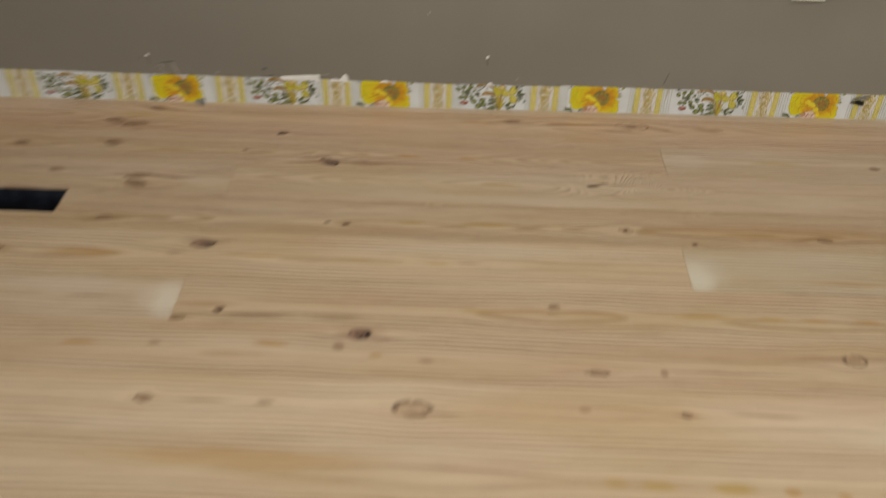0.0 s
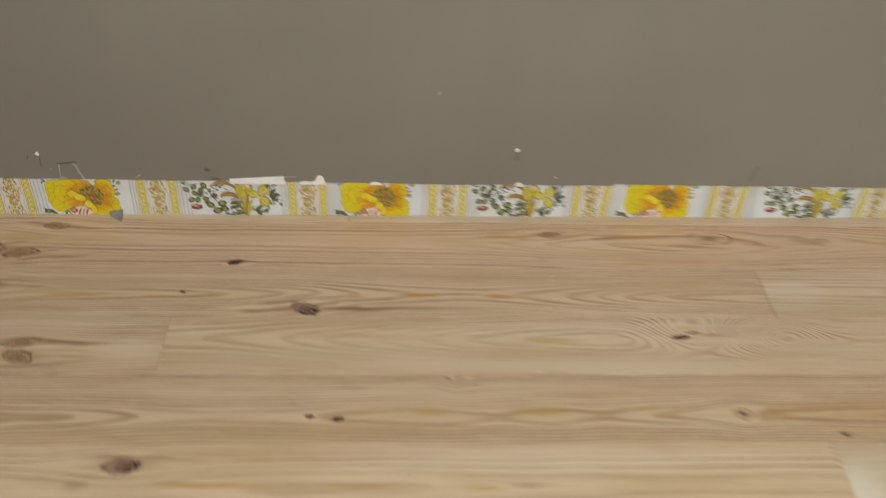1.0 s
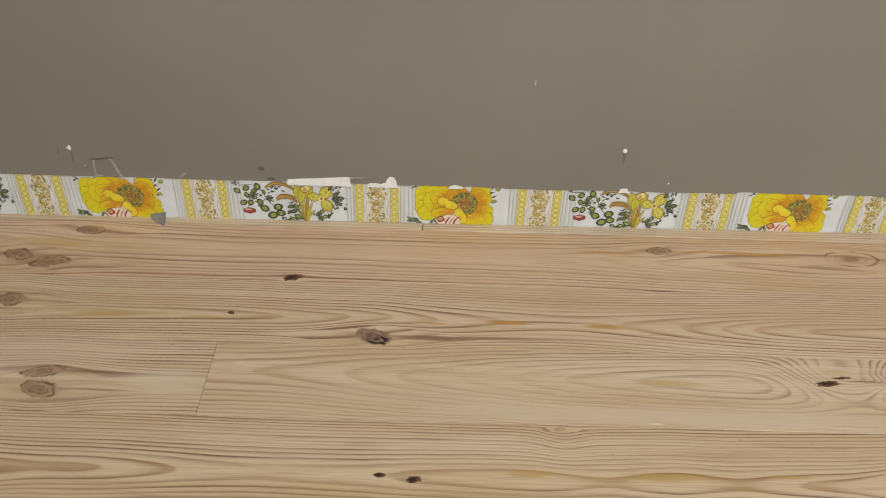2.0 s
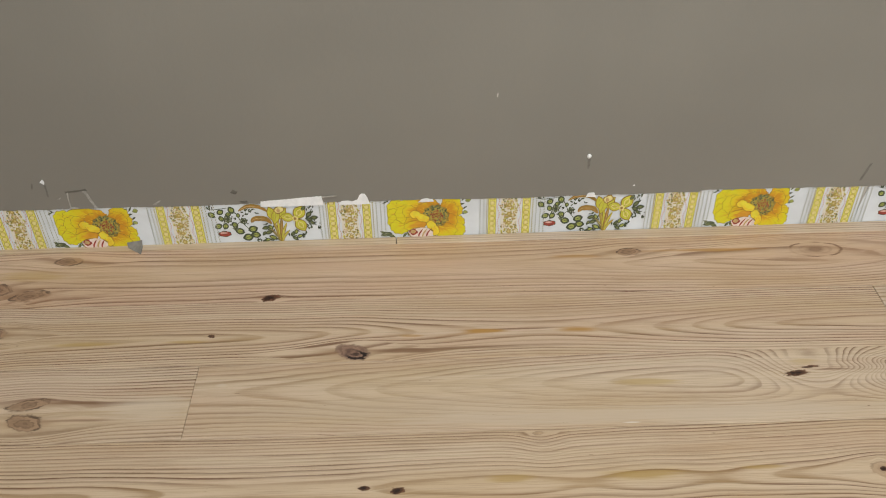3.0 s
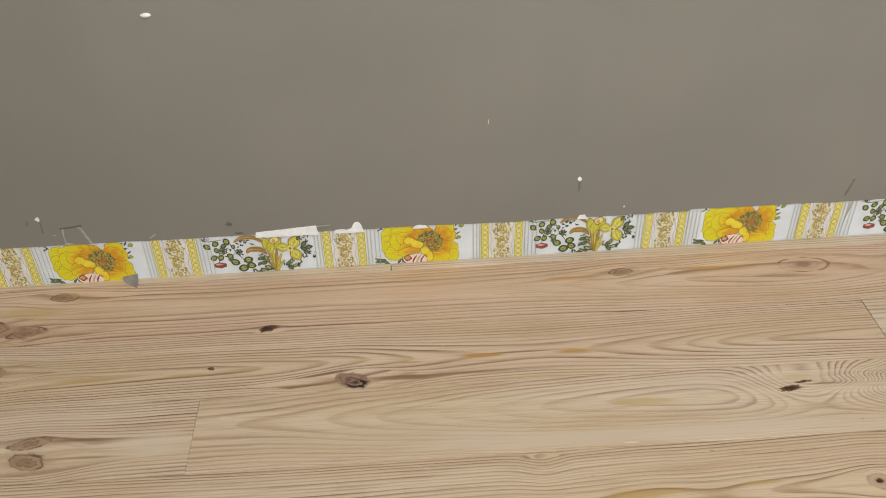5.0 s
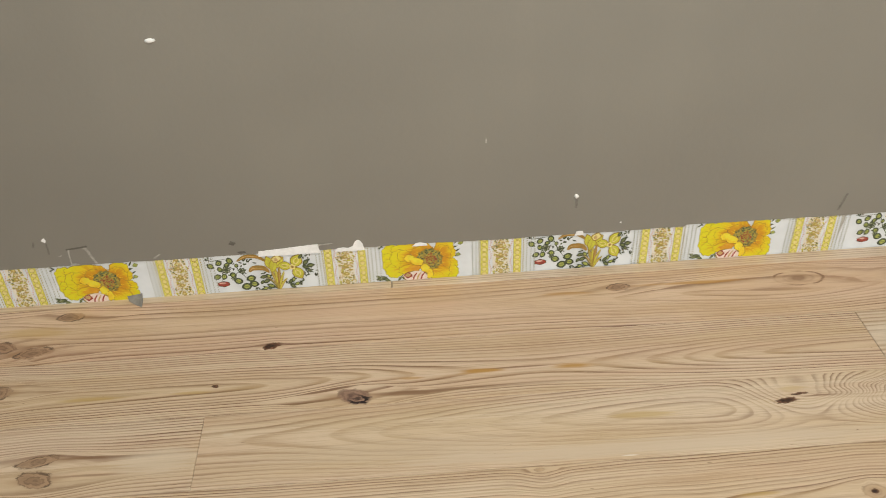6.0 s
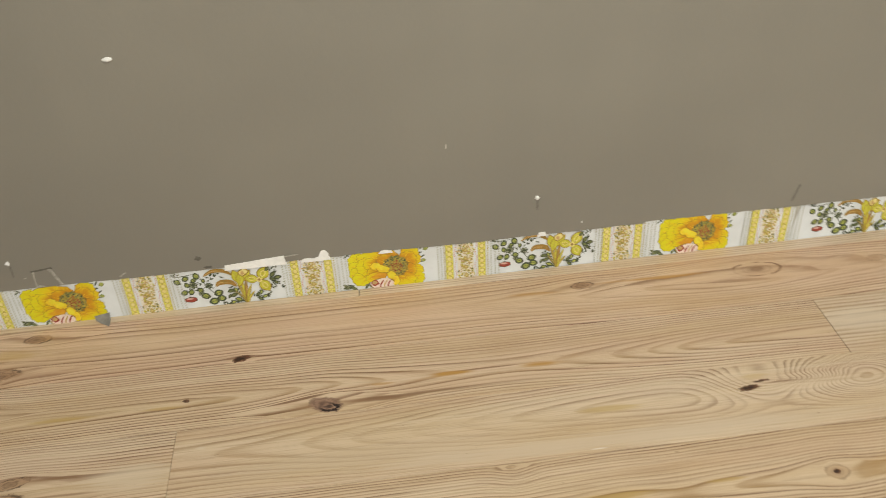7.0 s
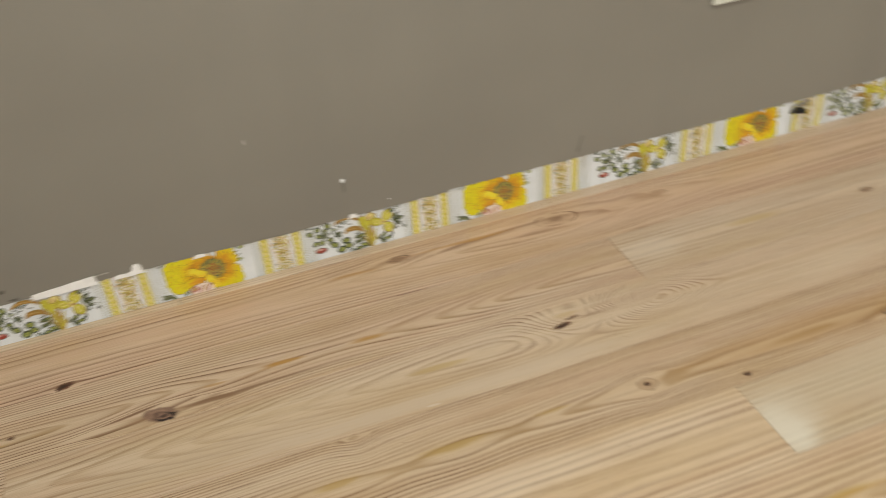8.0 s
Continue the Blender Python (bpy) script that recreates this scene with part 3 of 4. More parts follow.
    P(55, 31, 10.5, 6, I_YELLOW, veins=2, lobes=5, turn=-0.35)
    p.blob(0.046, 0.0375, 0.0055, 0.0040, I_BRIGHT, 4, 0.1)
    p.blob(0.056, 0.032, 0.0075, 0.0035, I_BRIGHT, 4, 0.1, turn=-0.35)
    P(68, 18, 6.5, 8, I_YELLOW, veins=2, lobes=5, turn=0.4)
    P(74, 9, 5.5, 8, I_YELLOW, veins=2, lobes=4)
    p.blob(0.068, 0.019, 0.0045, 0.0055, I_BRIGHT, 4, 0.1, turn=0.4)
    p.blob(0.052, 0.006, 0.019, 0.0095, I_OUTLINE, 4, 0.05)
    p.blob(0.052, 0.006, 0.0183, 0.0088, ink("print_blush", (0.76, 0.66, 0.60), (0.72, 0.55, 0.50), 200.0), 4, 0.05)
    p.blob(0.041, 0.008, 0.006, 0.005, I_RED, 4, 0.1)
    p.blob(0.0405, 0.0085, 0.004, 0.003, I_SCROLL, 4, 0.1)
    for x in (48, 54, 60):
        p.stroke([(x * mm, -0.002), ((x + 2) * mm, 0.005), ((x + 7) * mm, 0.012)], 0.0024, p.rnd.choice((I_SCROLL, I_RED, I_SCROLL)))
    return p.done("flower_print")


def bush_print():
    """Trailing green leaves on the one side, two yellow lilies on a stalk on the other, about 155 mm wide."""
    p = Print(8)
    mm = 0.001
    S = lambda pts, w, m: p.stroke([(a * mm, b * mm) for a, b in pts], w * mm, m)
    for pts in ([(0, 57.3), (9.6, 54.8), (20.6, 55.4), (33.2, 57)], [(38.4, 53.2), (44.1, 44.4), (46.9, 35.4), (56.7, 21.5), (63.3, 10.3)], [(29.3, 45.3), (23.8, 33.7), (21.1, 19.4)], [(46.9, 34.7), (40.3, 27), (43, 19.9)]):
        S(pts, 1.1, I_GREEN)
    for x, z, s, t in ((8.2, 46.1, 12, 2.4), (20.6, 50.3, 11.4, 0.6), (36.4, 53.1, 12.6, 1.9), (15.1, 27.4, 12, 0.5), (24.9, 27.3, 11.4, 1.2), (43.8, 18.2, 14.4, 2.8), (62.5, 21.1, 15, 0.3), (54, 7.8, 16.2, 0.2), (65.5, 11.5, 14.4, -0.2), (38.1, 29, 11.4, 2.3), (20.6, 39.6, 10.2, 1.9), (31.5, 46.4, 9.6, 0.3), (44.7, 44.3, 7.8, 1.4)):
        p.leaf(x * mm, z * mm, s * mm, t, None, I_PALELEAF, 0.38, 0.65, 0.58)
        S([(x - 0.32 * s * math.cos(t), z - 0.32 * s * math.sin(t)), (x + 0.32 * s * math.cos(t), z + 0.32 * s * math.sin(t))], 0.7, I_GREEN)
    for x, z, k in ((29.3, 38.4, 6.5), (51.2, 35.1, 5.5), (38.1, 23.3, 4)):
        for i in range(7):
            a = i * 0.9 + k
            p.leaf((x + k * 0.6 * math.cos(a)) * mm, (z + k * 0.55 * math.sin(a)) * mm, k * mm, a, I_GREEN, I_LEAF if i % 2 else I_GREY, 0.34, 0.8, 0.5)
        p.blob(x * mm, z * mm, 0.0018, 0.0016, I_GREEN, 4, 0.1, n=10)
    p.blob(21.9 * mm, 14.6 * mm, 0.0092, 0.0048, I_GREEN, 6, 0.06)
    p.blob(21.9 * mm, 14.6 * mm, 0.0084, 0.0040, I_RED, 7, 0.07)
    p.blob(20.6 * mm, 16.3 * mm, 0.0050, 0.0016, I_PINK, 5, 0.08)
    for c0, c1, z0, z1, n in ((54, 72, 45, 54, 14), (134, 158, 20, 33, 20), (112, 138, 2, 16, 18), (64, 98, 0, 6, 24), (76, 92, 18, 36, 8), (0, 12, 57, 61, 6), (28, 60, 26, 50, 16), (140, 152, 44, 58, 8)):
        for i in range(n):
            p.leaf(p.rnd.uniform(c0, c1) * mm, p.rnd.uniform(z0, z1) * mm, p.rnd.uniform(3.5, 6) * mm, p.rnd.uniform(0, 6.3), I_GREEN, I_GREEN, 0.2, 1.0)
    # the arched twig and the rust-coloured leaf under it
    for pts, w, mat in (([(46.3, 51.8), (58.9, 58.5), (75.4, 57.4), (89.6, 47)], 4.6, I_RUST), ([(61.7, 32.5), (67.7, 38.4), (82.5, 37.4), (90.1, 29.4)], 6.6, I_RUST)):
        S(pts, w + 1.6, I_OUTLINE)
        S(pts, w, mat)
        S(pts[:3], 1.0, I_SCROLL)
    # the stalk
    for c, z, w in ((84, 24, 4), (92, 34, 5), (98, 40, 5), (105, 40, 5), (111, 30, 4.5), (114, 18, 4)):
        pts = [(101, -3), (101 + (c - 101) * 0.35, z * 0.45), (c, z)]
        S(pts, w, I_OUTLINE)
        S(pts, w - 1.5, p.rnd.choice((I_OLIVE, I_LILY, I_RUST, I_LEAF)))
        S([(a + 0.5, b) for a, b in pts], 0.8, I_SCROLL)
    for x, z, s, t in ((80.8, 23.1, 12, 0.3), (88, 23.8, 10.2, 2.2), (84.1, 15.3, 12.6, 0.4), (89.6, 6.7, 13.8, 2.7), (77.5, 13.8, 9, 1), (81.4, 3.2, 10.2, 0.2), (117.8, 11.8, 10.2, 0.8), (123, 15.2, 10.2, 1.3), (127.4, 7.4, 11.4, 0.4), (120.6, 4.1, 10.8, 2.5)):
        p.leaf(x * mm, z * mm, s * mm, t, None, p.rnd.choice((I_LEAF, I_PALELEAF)), 0.26, 0.9, 0.6)
    # the trumpet lily
    for x, z, s, t, f, mat in ((92.3, 45.0, 27, 1.85, 0.26, I_LILY), (103.3, 45.5, 27, 0.75, 0.30, I_LILY), (96.7, 40.9, 28, 1.35, 0.22, I_LILY)):
        p.leaf(x * mm, z * mm, s * mm, t, I_OUTLINE, mat, f, 0.95, 0.86)
        S([(x - 0.4 * s * math.cos(t), z - 0.4 * s * math.sin(t)), (x + 0.3 * s * math.cos(t), z + 0.3 * s * math.sin(t))], 0.9, I_OLIVE)
    p.blob(102.8 * mm, 51.9 * mm, 0.0080, 0.0062, I_OUTLINE, 4, 0.08, turn=0.5)
    p.blob(102.8 * mm, 51.9 * mm, 0.0064, 0.0046, I_STRAW, 4, 0.08, turn=0.5)
    p.blob(101.7 * mm, 50.7 * mm, 0.0026, 0.0034, I_SCROLL, 3, 0.1)
    # the open lily
    for x, z, s, t in ((113.2, 39.2, 21, 2.9), (130.2, 46.3, 25, 1.1), (130.7, 26.1, 24, -1.1)):
        p.leaf(x * mm, z * mm, s * mm, t, I_OUTLINE, I_LILY, 0.36, 0.85, 0.87)
        p.leaf(x * mm, z * mm, s * 0.55 * mm, t, I_STRAW, I_LILY, 0.30, 1.0, 0.7)
        S([(x - 0.42 * s * math.cos(t), z - 0.42 * s * math.sin(t)), (x + 0.38 * s * math.cos(t), z + 0.38 * s * math.sin(t))], 0.9, I_OLIVE)
    p.blob(123.6 * mm, 36.6 * mm, 0.0042, 0.0046, I_STRAW, 5, 0.12)
    p.blob(123.6 * mm, 36.6 * mm, 0.0020, 0.0022, I_RUST, 4, 0.1)
    for x, z, s, t in ((143.3, 42.9, 13.2, 0.9), (149.9, 37.4, 13.2, 0.1), (142.8, 34.7, 12, -0.5), (137, 53.4, 10.2, 0.9), (147.1, 29.4, 9.6, -0.9)):
        p.leaf(x * mm, z * mm, s * mm, t, None, I_LEAF, 0.27, 0.95, 0.55)
    return p.done("leaf_print")


def stripe_print():
    """Two chains of yellow rings either side of a band of small blossoms, with beaded lines outside; 85 mm wide."""
    p = Print(5)
    z1 = 0.068
    for c in (0.0165, 0.0605):
        p.face(((c - 0.0046, -0.003), (c + 0.0046, -0.003), (c + 0.0046, z1), (c - 0.0046, z1)), I_LEMON)
    p.up()
    for c in (0.0165, 0.0605):
        for i in range(9):
            z = 0.0005 + i * 0.0084
            p.blob(c, z, 0.0038, 0.0039, I_OLIVE, 3, 0.02, n=14)
            p.blob(c, z, 0.0029, 0.0030, I_STRAW, 3, 0.02, n=12)
        for e in (-0.0049, 0.0049):
            p.stroke([(c + e, -0.003), (c + e, z1)], 0.0007, I_OLIVE, False, False)
    for c in (0.0245, 0.0525):
        for i in range(19):
            z = i * 0.0037
            w = 0.0012 * math.sin(z * 260)
            p.stroke([(c + w - 0.0006, z), (c + w + 0.0006, z + 0.0024)], 0.0012, I_PINK, False, False)
    p.face(((0.0275, -0.003), (0.0495, -0.003), (0.0495, z1), (0.0275, z1)), I_CREAM)
    p.up()
    for i in range(420):
        z = p.rnd.uniform(-0.002, z1)
        half = 0.0098 + 0.0022 * math.sin(z * 150 + 1.0)
        x = 0.0385 + p.rnd.uniform(-1, 1) * half
        k = p.rnd.uniform(0.0006, 0.0014)
        p.blob(x, z, k, k * p.rnd.uniform(0.7, 1.2), p.rnd.choice((I_LILY, I_OLIVE, I_OLIVE, I_OLIVE, I_SCROLL, I_SCROLL, I_STRAW, I_LEAF)), 4, 0.15, n=8)
    for i in range(5):
        z = 0.004 + i * 0.0145
        p.blob(0.0385, z, 0.0030, 0.0034, I_OLIVE, 5, 0.2, n=20)
        p.blob(0.0385, z, 0.0020, 0.0022, I_SCROLL, 5, 0.2, n=20)
        p.blob(0.0385, z, 0.0012, 0.0012, I_STRAW, 3, 0.1, n=8)
    for c in (0.001, 0.0055, 0.0095, 0.0685, 0.0730, 0.0785, 0.0835):
        for i in range(17):
            z = i * 0.0040 + (0.0016 if int(c * 2000) % 2 else 0)
            p.stroke([(c - 0.0006, z), (c + 0.0007, z + 0.0024)], 0.0011, I_GREY if c < 0.006 or c > 0.072 else I_OLIVE, False, False)
    return p.done("stripe_print")


FLOWER, BUSH, STRIPE = flower_print(), bush_print(), stripe_print()
for k in range(-4, 6):
    for name, me, at, lab in (("flower_print", FLOWER, 0.004, "large yellow flower print"), ("stripe_print", STRIPE, 0.137, "yellow striped lace print"), ("leaf_print", BUSH, 0.216, "green leaves and lily print"), ("stripe_print", STRIPE, 0.374, "yellow striped lace print")):
        x = -0.018 + (0.4665 if k >= 0 else 0.4625) * k + at
        if x > SEAM - 0.02:
            x += 0.021
        if ROOM_L + 0.02 < x < ROOM_R - 0.2:
            ob = new(name, me)
            ob.parent, ob.location, ob["label"] = paper, (x, 0, 0), lab
            ob.scale = ({"flower_print": 0.95, "stripe_print": 1.1}.get(name, 1.0), 1, 1.06)


# ---------------------------------------------------------------- torn bits and marks on the wall
def scrap(outline, y, thick, mat, name, label, category, seed=0):
    """A small flat flake on the wall with ragged sides."""
    rnd = random.Random(seed)
    bm = bmesh.new()
    pts = []
    for a, b in zip(outline, outline[1:] + outline[:1]):
        n = max(2, int(math.dist(a, b) / 0.0025))
        for i in range(n):
            t = i / n
            pts.append((a[0] + (b[0] - a[0]) * t + rnd.uniform(-1, 1) * 0.00035, a[1] + (b[1] - a[1]) * t + rnd.uniform(-1, 1) * 0.00035))
    f = bm.faces.new([bm.verts.new((px, y, pz)) for px, pz in pts])
    ext = bmesh.ops.extrude_face_region(bm, geom=[f])
    bmesh.ops.translate(bm, verts=[v for v in ext["geom"] if isinstance(v, bmesh.types.BMVert)], vec=(0, -thick, 0))
    bmesh.ops.recalc_face_normals(bm, faces=bm.faces)
    return hang(tagged(part(name, bm, mat), label, category, {"nick_or_shade": "nicks in the wall paint", "paper_tear": "torn bits along the paint edge"}.get(name, "")))


FY = -0.0022
scrap([(-0.1859, 0.0617), (-0.1849, 0.0707), (-0.1392, 0.0738), (-0.1004, 0.0765), (-0.0986, 0.0610)], FY, 0.0008, M_TORN, "paper_tear", "torn white wallpaper backing at the paint edge", "torn paper", 1)
scrap([(-0.0999, 0.0742), (-0.0999, 0.0768), (-0.0795, 0.0776), (-0.0790, 0.0763), (-0.0935, 0.0751)], FY - 0.0012, 0.0007, M_SLIVER, "paint_flake", "curled grey flake of wall paint", "paint flake", 2)
scrap([(-0.0775, 0.0609), (-0.0746, 0.0666), (-0.0656, 0.0676), (-0.0576, 0.0659), (-0.0517, 0.0686), (-0.0482, 0.0761), (-0.0452, 0.0783), (-0.0412, 0.0777), (-0.0382, 0.0745), (-0.0367, 0.0680), (-0.0337, 0.0605)], FY, 0.0007, M_TORN, "paper_tear", "small peak of torn white wallpaper", "torn paper", 3)
scrap([(0.0330, 0.0610), (0.0380, 0.0660), (0.0450, 0.0672), (0.0530, 0.0650), (0.0550, 0.0610)], FY, 0.0006, M_TORN, "paper_tear", "low mound of torn white wallpaper", "torn paper", 4)
scrap([(0.2680, 0.0602), (0.2710, 0.0672), (0.2790, 0.0682), (0.2830, 0.0611)], FY, 0.0009, M_TORN, "paper_tear", "small white chip at the paint edge", "torn paper", 5)
# lifted flake: lit edges painted pale, its shadow a dark bar; and a nick
for i, (o, lab) in enumerate((([(-0.4457, 0.0716), (-0.4442, 0.0954), (-0.4417, 0.0954), (-0.4432, 0.0855), (-0.4437, 0.0716)], "flake edge with lit or shaded tone painted in"), ([(-0.4462, 0.0969), (-0.4166, 0.1007), (-0.4161, 0.0982), (-0.4294, 0.0965), (-0.4452, 0.0945)], "flake edge with lit or shaded tone painted in"), ([(-0.4235, 0.0968), (-0.4180, 0.0967), (-0.4087, 0.0684), (-0.4118, 0.0684), (-0.4205, 0.0933)], "lifted sliver of wall paint with its lit tone painted in"), ([(-0.4590, 0.0856), (-0.4541, 0.0876), (-0.4551, 0.0851)], "tiny pale nick in the paint"))):
    scrap(o, FY, 0.0006, (M_SLIVER, M_DENT_SHADE, M_SLIVER, M_SLIVER)[i], "nick_or_shade", lab, "scratch", 20 + i)
scrap([(-0.4748, 0.1135), (-0.4704, 0.1180), (-0.4684, 0.1130), (-0.4704, 0.1095)], FY, 0.0008, M_TORN, "nick_or_shade", "small white nick in the wall paint", "scratch", 31)
scrap([(-0.3315, 0.0718), (-0.3216, 0.0781), (-0.3207, 0.0771), (-0.3286, 0.0707)], FY, 0.0005, M_SLIVER, "nick_or_shade", "short pale scratch in the wall paint", "scratch", 32)
scrap([(-0.4713, 0.0897), (-0.4709, 0.1085), (-0.4681, 0.1085), (-0.4691, 0.0897)], FY, 0.0002, M_SCUFF_SHADE, "nick_or_shade", "faint dark run below a nick in the paint", "scratch", 51)
scrap([(-0.4896, 0.1037), (-0.4871, 0.1126), (-0.4847, 0.1106), (-0.4876, 0.1017)], FY, 0.0002, M_SCUFF_SHADE, "nick_or_shade", "faint dark scuff on the wall paint", "scratch", 52)
scrap([(-0.4482, 0.0682), (-0.4442, 0.0716), (-0.4373, 0.0711), (-0.4333, 0.0686)], FY, 0.0006, M_SLIVER, "nick_or_shade", "lifted edge of cracked wall paint", "scratch", 54)
scrap([(-0.2245, 0.0869), (-0.2206, 0.0918), (-0.2136, 0.0878), (-0.2176, 0.0838)], FY, 0.0006, M_DENT_SHADE, "nick_or_shade", "dark dent in the wall paint", "scratch", 33)
scrap([(-0.2146, 0.0719), (-0.2037, 0.0733), (-0.2017, 0.0698), (-0.2117, 0.0689)], FY, 0.0004, M_DENT_SHADE, "nick_or_shade", "dark dent in the wall paint", "scratch", 34)
scrap([(0.6535, 0.0734), (0.6570, 0.0739), (0.6650, 0.1024), (0.6615, 0.1014)], FY, 0.0003, M_SCUFF_SHADE, "nick_or_shade", "long dark scuff on the wall paint", "scratch", 35)
scrap([(0.3330, 0.0768), (0.3345, 0.0797), (0.3360, 0.0767)], FY, 0.0005, M_TORN, "nick_or_shade", "tiny white fleck on the wall paint", "scratch", 36)
scrap([(0.1390, 0.2229), (0.1395, 0.2299), (0.1405, 0.2289), (0.1400, 0.2219)], FY, 0.0004, M_PLASTER, "nick_or_shade", "tiny pale scratch on the wall paint", "scratch", 37)
# shadow below the filler dab, laid on as a grey flake
scrap([(0.2660, 0.1082), (0.2655, 0.1242), (0.2700, 0.1242), (0.2690, 0.1082)], FY, 0.0002, M_SCUFF_SHADE, "nick_or_shade", "painted grey shadow streak below the filled screw hole", "scratch", 38)


def filler(x, z, rx, rz, label):
    """A dab of white filler over a screw hole."""
    bm = bmesh.new()
    bmesh.ops.create_uvsphere(bm, u_segments=18, v_segments=10, radius=1.0)
    for v in bm.verts:
        k = 1 + 0.25 * noise.noise(v.co * 1.7 + Vector((x * 30, 0, 0)))
        v.co = Vector((x + v.co.x * rx * k, FY - 0.0002 + v.co.y * 0.0028 * k, z + v.co.z * rz * k))
    for f in bm.faces:
        f.smooth = True
    return hang(tagged(part("wall_filler", bm, M_TORN), label, "filler", "filler dabs on the wall"))


filler(0.267, 0.1282, 0.0031, 0.0034, "round white dab of filler on the wall")
filler(-0.2662, 0.3924, 0.0062, 0.0028, "oblong white dab of filler on the wall")

# cable stub in the wallpaper strip
cable = hang(tagged(new("cable_stub"), "short black cable end poking out of the wallpaper", "cable"))
bm = bmesh.new()
bmesh.ops.create_cone(bm, cap_ends=True, segments=20, radius1=0.0042, radius2=0.0036, depth=0.016, matrix=pose(1.094, -0.007, 0.042, 75, 0, 35))
bmesh.ops.bevel(bm, geom=list(bm.edges), offset=0.0006, segments=1, affect="EDGES")
part("sleeve", bm, M_BLACK, cable)
scrap([(1.0760, 0.0471), (1.0800, 0.0526), (1.0900, 0.0560), (1.1050, 0.0599), (1.1180, 0.0578), (1.1120, 0.0478), (1.1040, 0.0463), (1.0900, 0.0500)], -0.00105, 0.0003, M_GREYCHIP, "paper_tear", "grey scraped patch in the paper above the cable", "torn paper", 42)
# the hole's inner shade is put in as a flat black patch
scrap([(1.0750, 0.0390), (1.0780, 0.0460), (1.0900, 0.0485), (1.1040, 0.0448), (1.1060, 0.0388), (1.0900, 0.0364)], -0.0009, 0.0006, M_BLACK, "wall_hole_dark", "ragged black patch for the dark of the hole round the cable", "hole", 41)

# ---------------------------------------------------------------- wall outlet
outlet = hang(tagged(new("wall_outlet"), "ivory duplex wall outlet with a screwed cover plate", "outlet"))
OX, OZ = 0.917, 0.332
part("cover_plate", box((OX - 0.035, FY - 0.006, OZ - 0.057), (OX + 0.035, FY, OZ + 0.057), 0.0022), M_PLASTIC, outlet)


def disc(x, z, y, rx, rz, depth, flat=None):
    bm = bmesh.new()
    n = 28
    front, back = [], []
    for i in range(n):
        a = 2 * math.pi * i / n
        px, pz = rx * math.cos(a), rz * math.sin(a)
        if flat:
            pz = max(-flat, min(flat, pz))
        front.append(bm.verts.new((x + px, y - depth, z + pz)))
        back.append(bm.verts.new((x + px, y, z + pz)))
    bm.faces.new(front)
    for i in range(n):
        bm.faces.new((back[i], back[(i + 1) % n], front[(i + 1) % n], front[i]))
    bmesh.ops.recalc_face_normals(bm, faces=bm.faces)
    return bm


for dz in (-0.0195, 0.0195):
    face = part("socket_face", disc(OX, OZ + dz, FY - 0.0055, 0.017, 0.017, 0.0015, 0.0143), M_PLASTIC, outlet)
    # raised black pieces give the shade inside the slots and the round hole
    for dx, h in ((-0.0064, 0.0040), (0.0064, 0.0048)):
        part("slot", box((OX + dx - 0.0011, FY - 0.0074, OZ + dz + 0.003 - h), (OX + dx + 0.0011, FY - 0.0068, OZ + dz + 0.003 + h)), M_SLOT, face, "black piece for the shade in a contact slot")
    part("ground_hole", disc(OX, OZ + dz - 0.0085, FY - 0.0068, 0.0026, 0.0026, 0.0006), M_SLOT, face, "black disc for the shade in the round contact hole")
part("screw", disc(OX, OZ, FY - 0.0058, 0.0032, 0.0032, 0.0010), M_STEEL, outlet, "small steel screw")

# ---------------------------------------------------------------- floor
VX0, VX1, VY0, VY1 = -0.80, -0.546, -0.3575, -0.4365
bm = bmesh.new()
for lo, hi in (((ROOM_L - 0.12, ROOM_B - 0.14), (VX0, 0.12)), ((VX1, ROOM_B - 0.14), (ROOM_R + 0.12, 0.12)), ((VX0, ROOM_B - 0.14), (VX1, VY1)), ((VX0, VY0), (VX1, 0.12))):
    add_box(bm, (*lo, -0.05), (*hi, -0.021))
floor = tagged(part("floor", bm, M_SUB), "lacquered knotty pine plank floor running along the wall", "floor", kind="structure")
SEAMS = [-0.0014, -0.0205, -0.137, -0.2515, -0.3665, -0.4840, -0.6010, -0.7175, -0.8340, -0.9500]


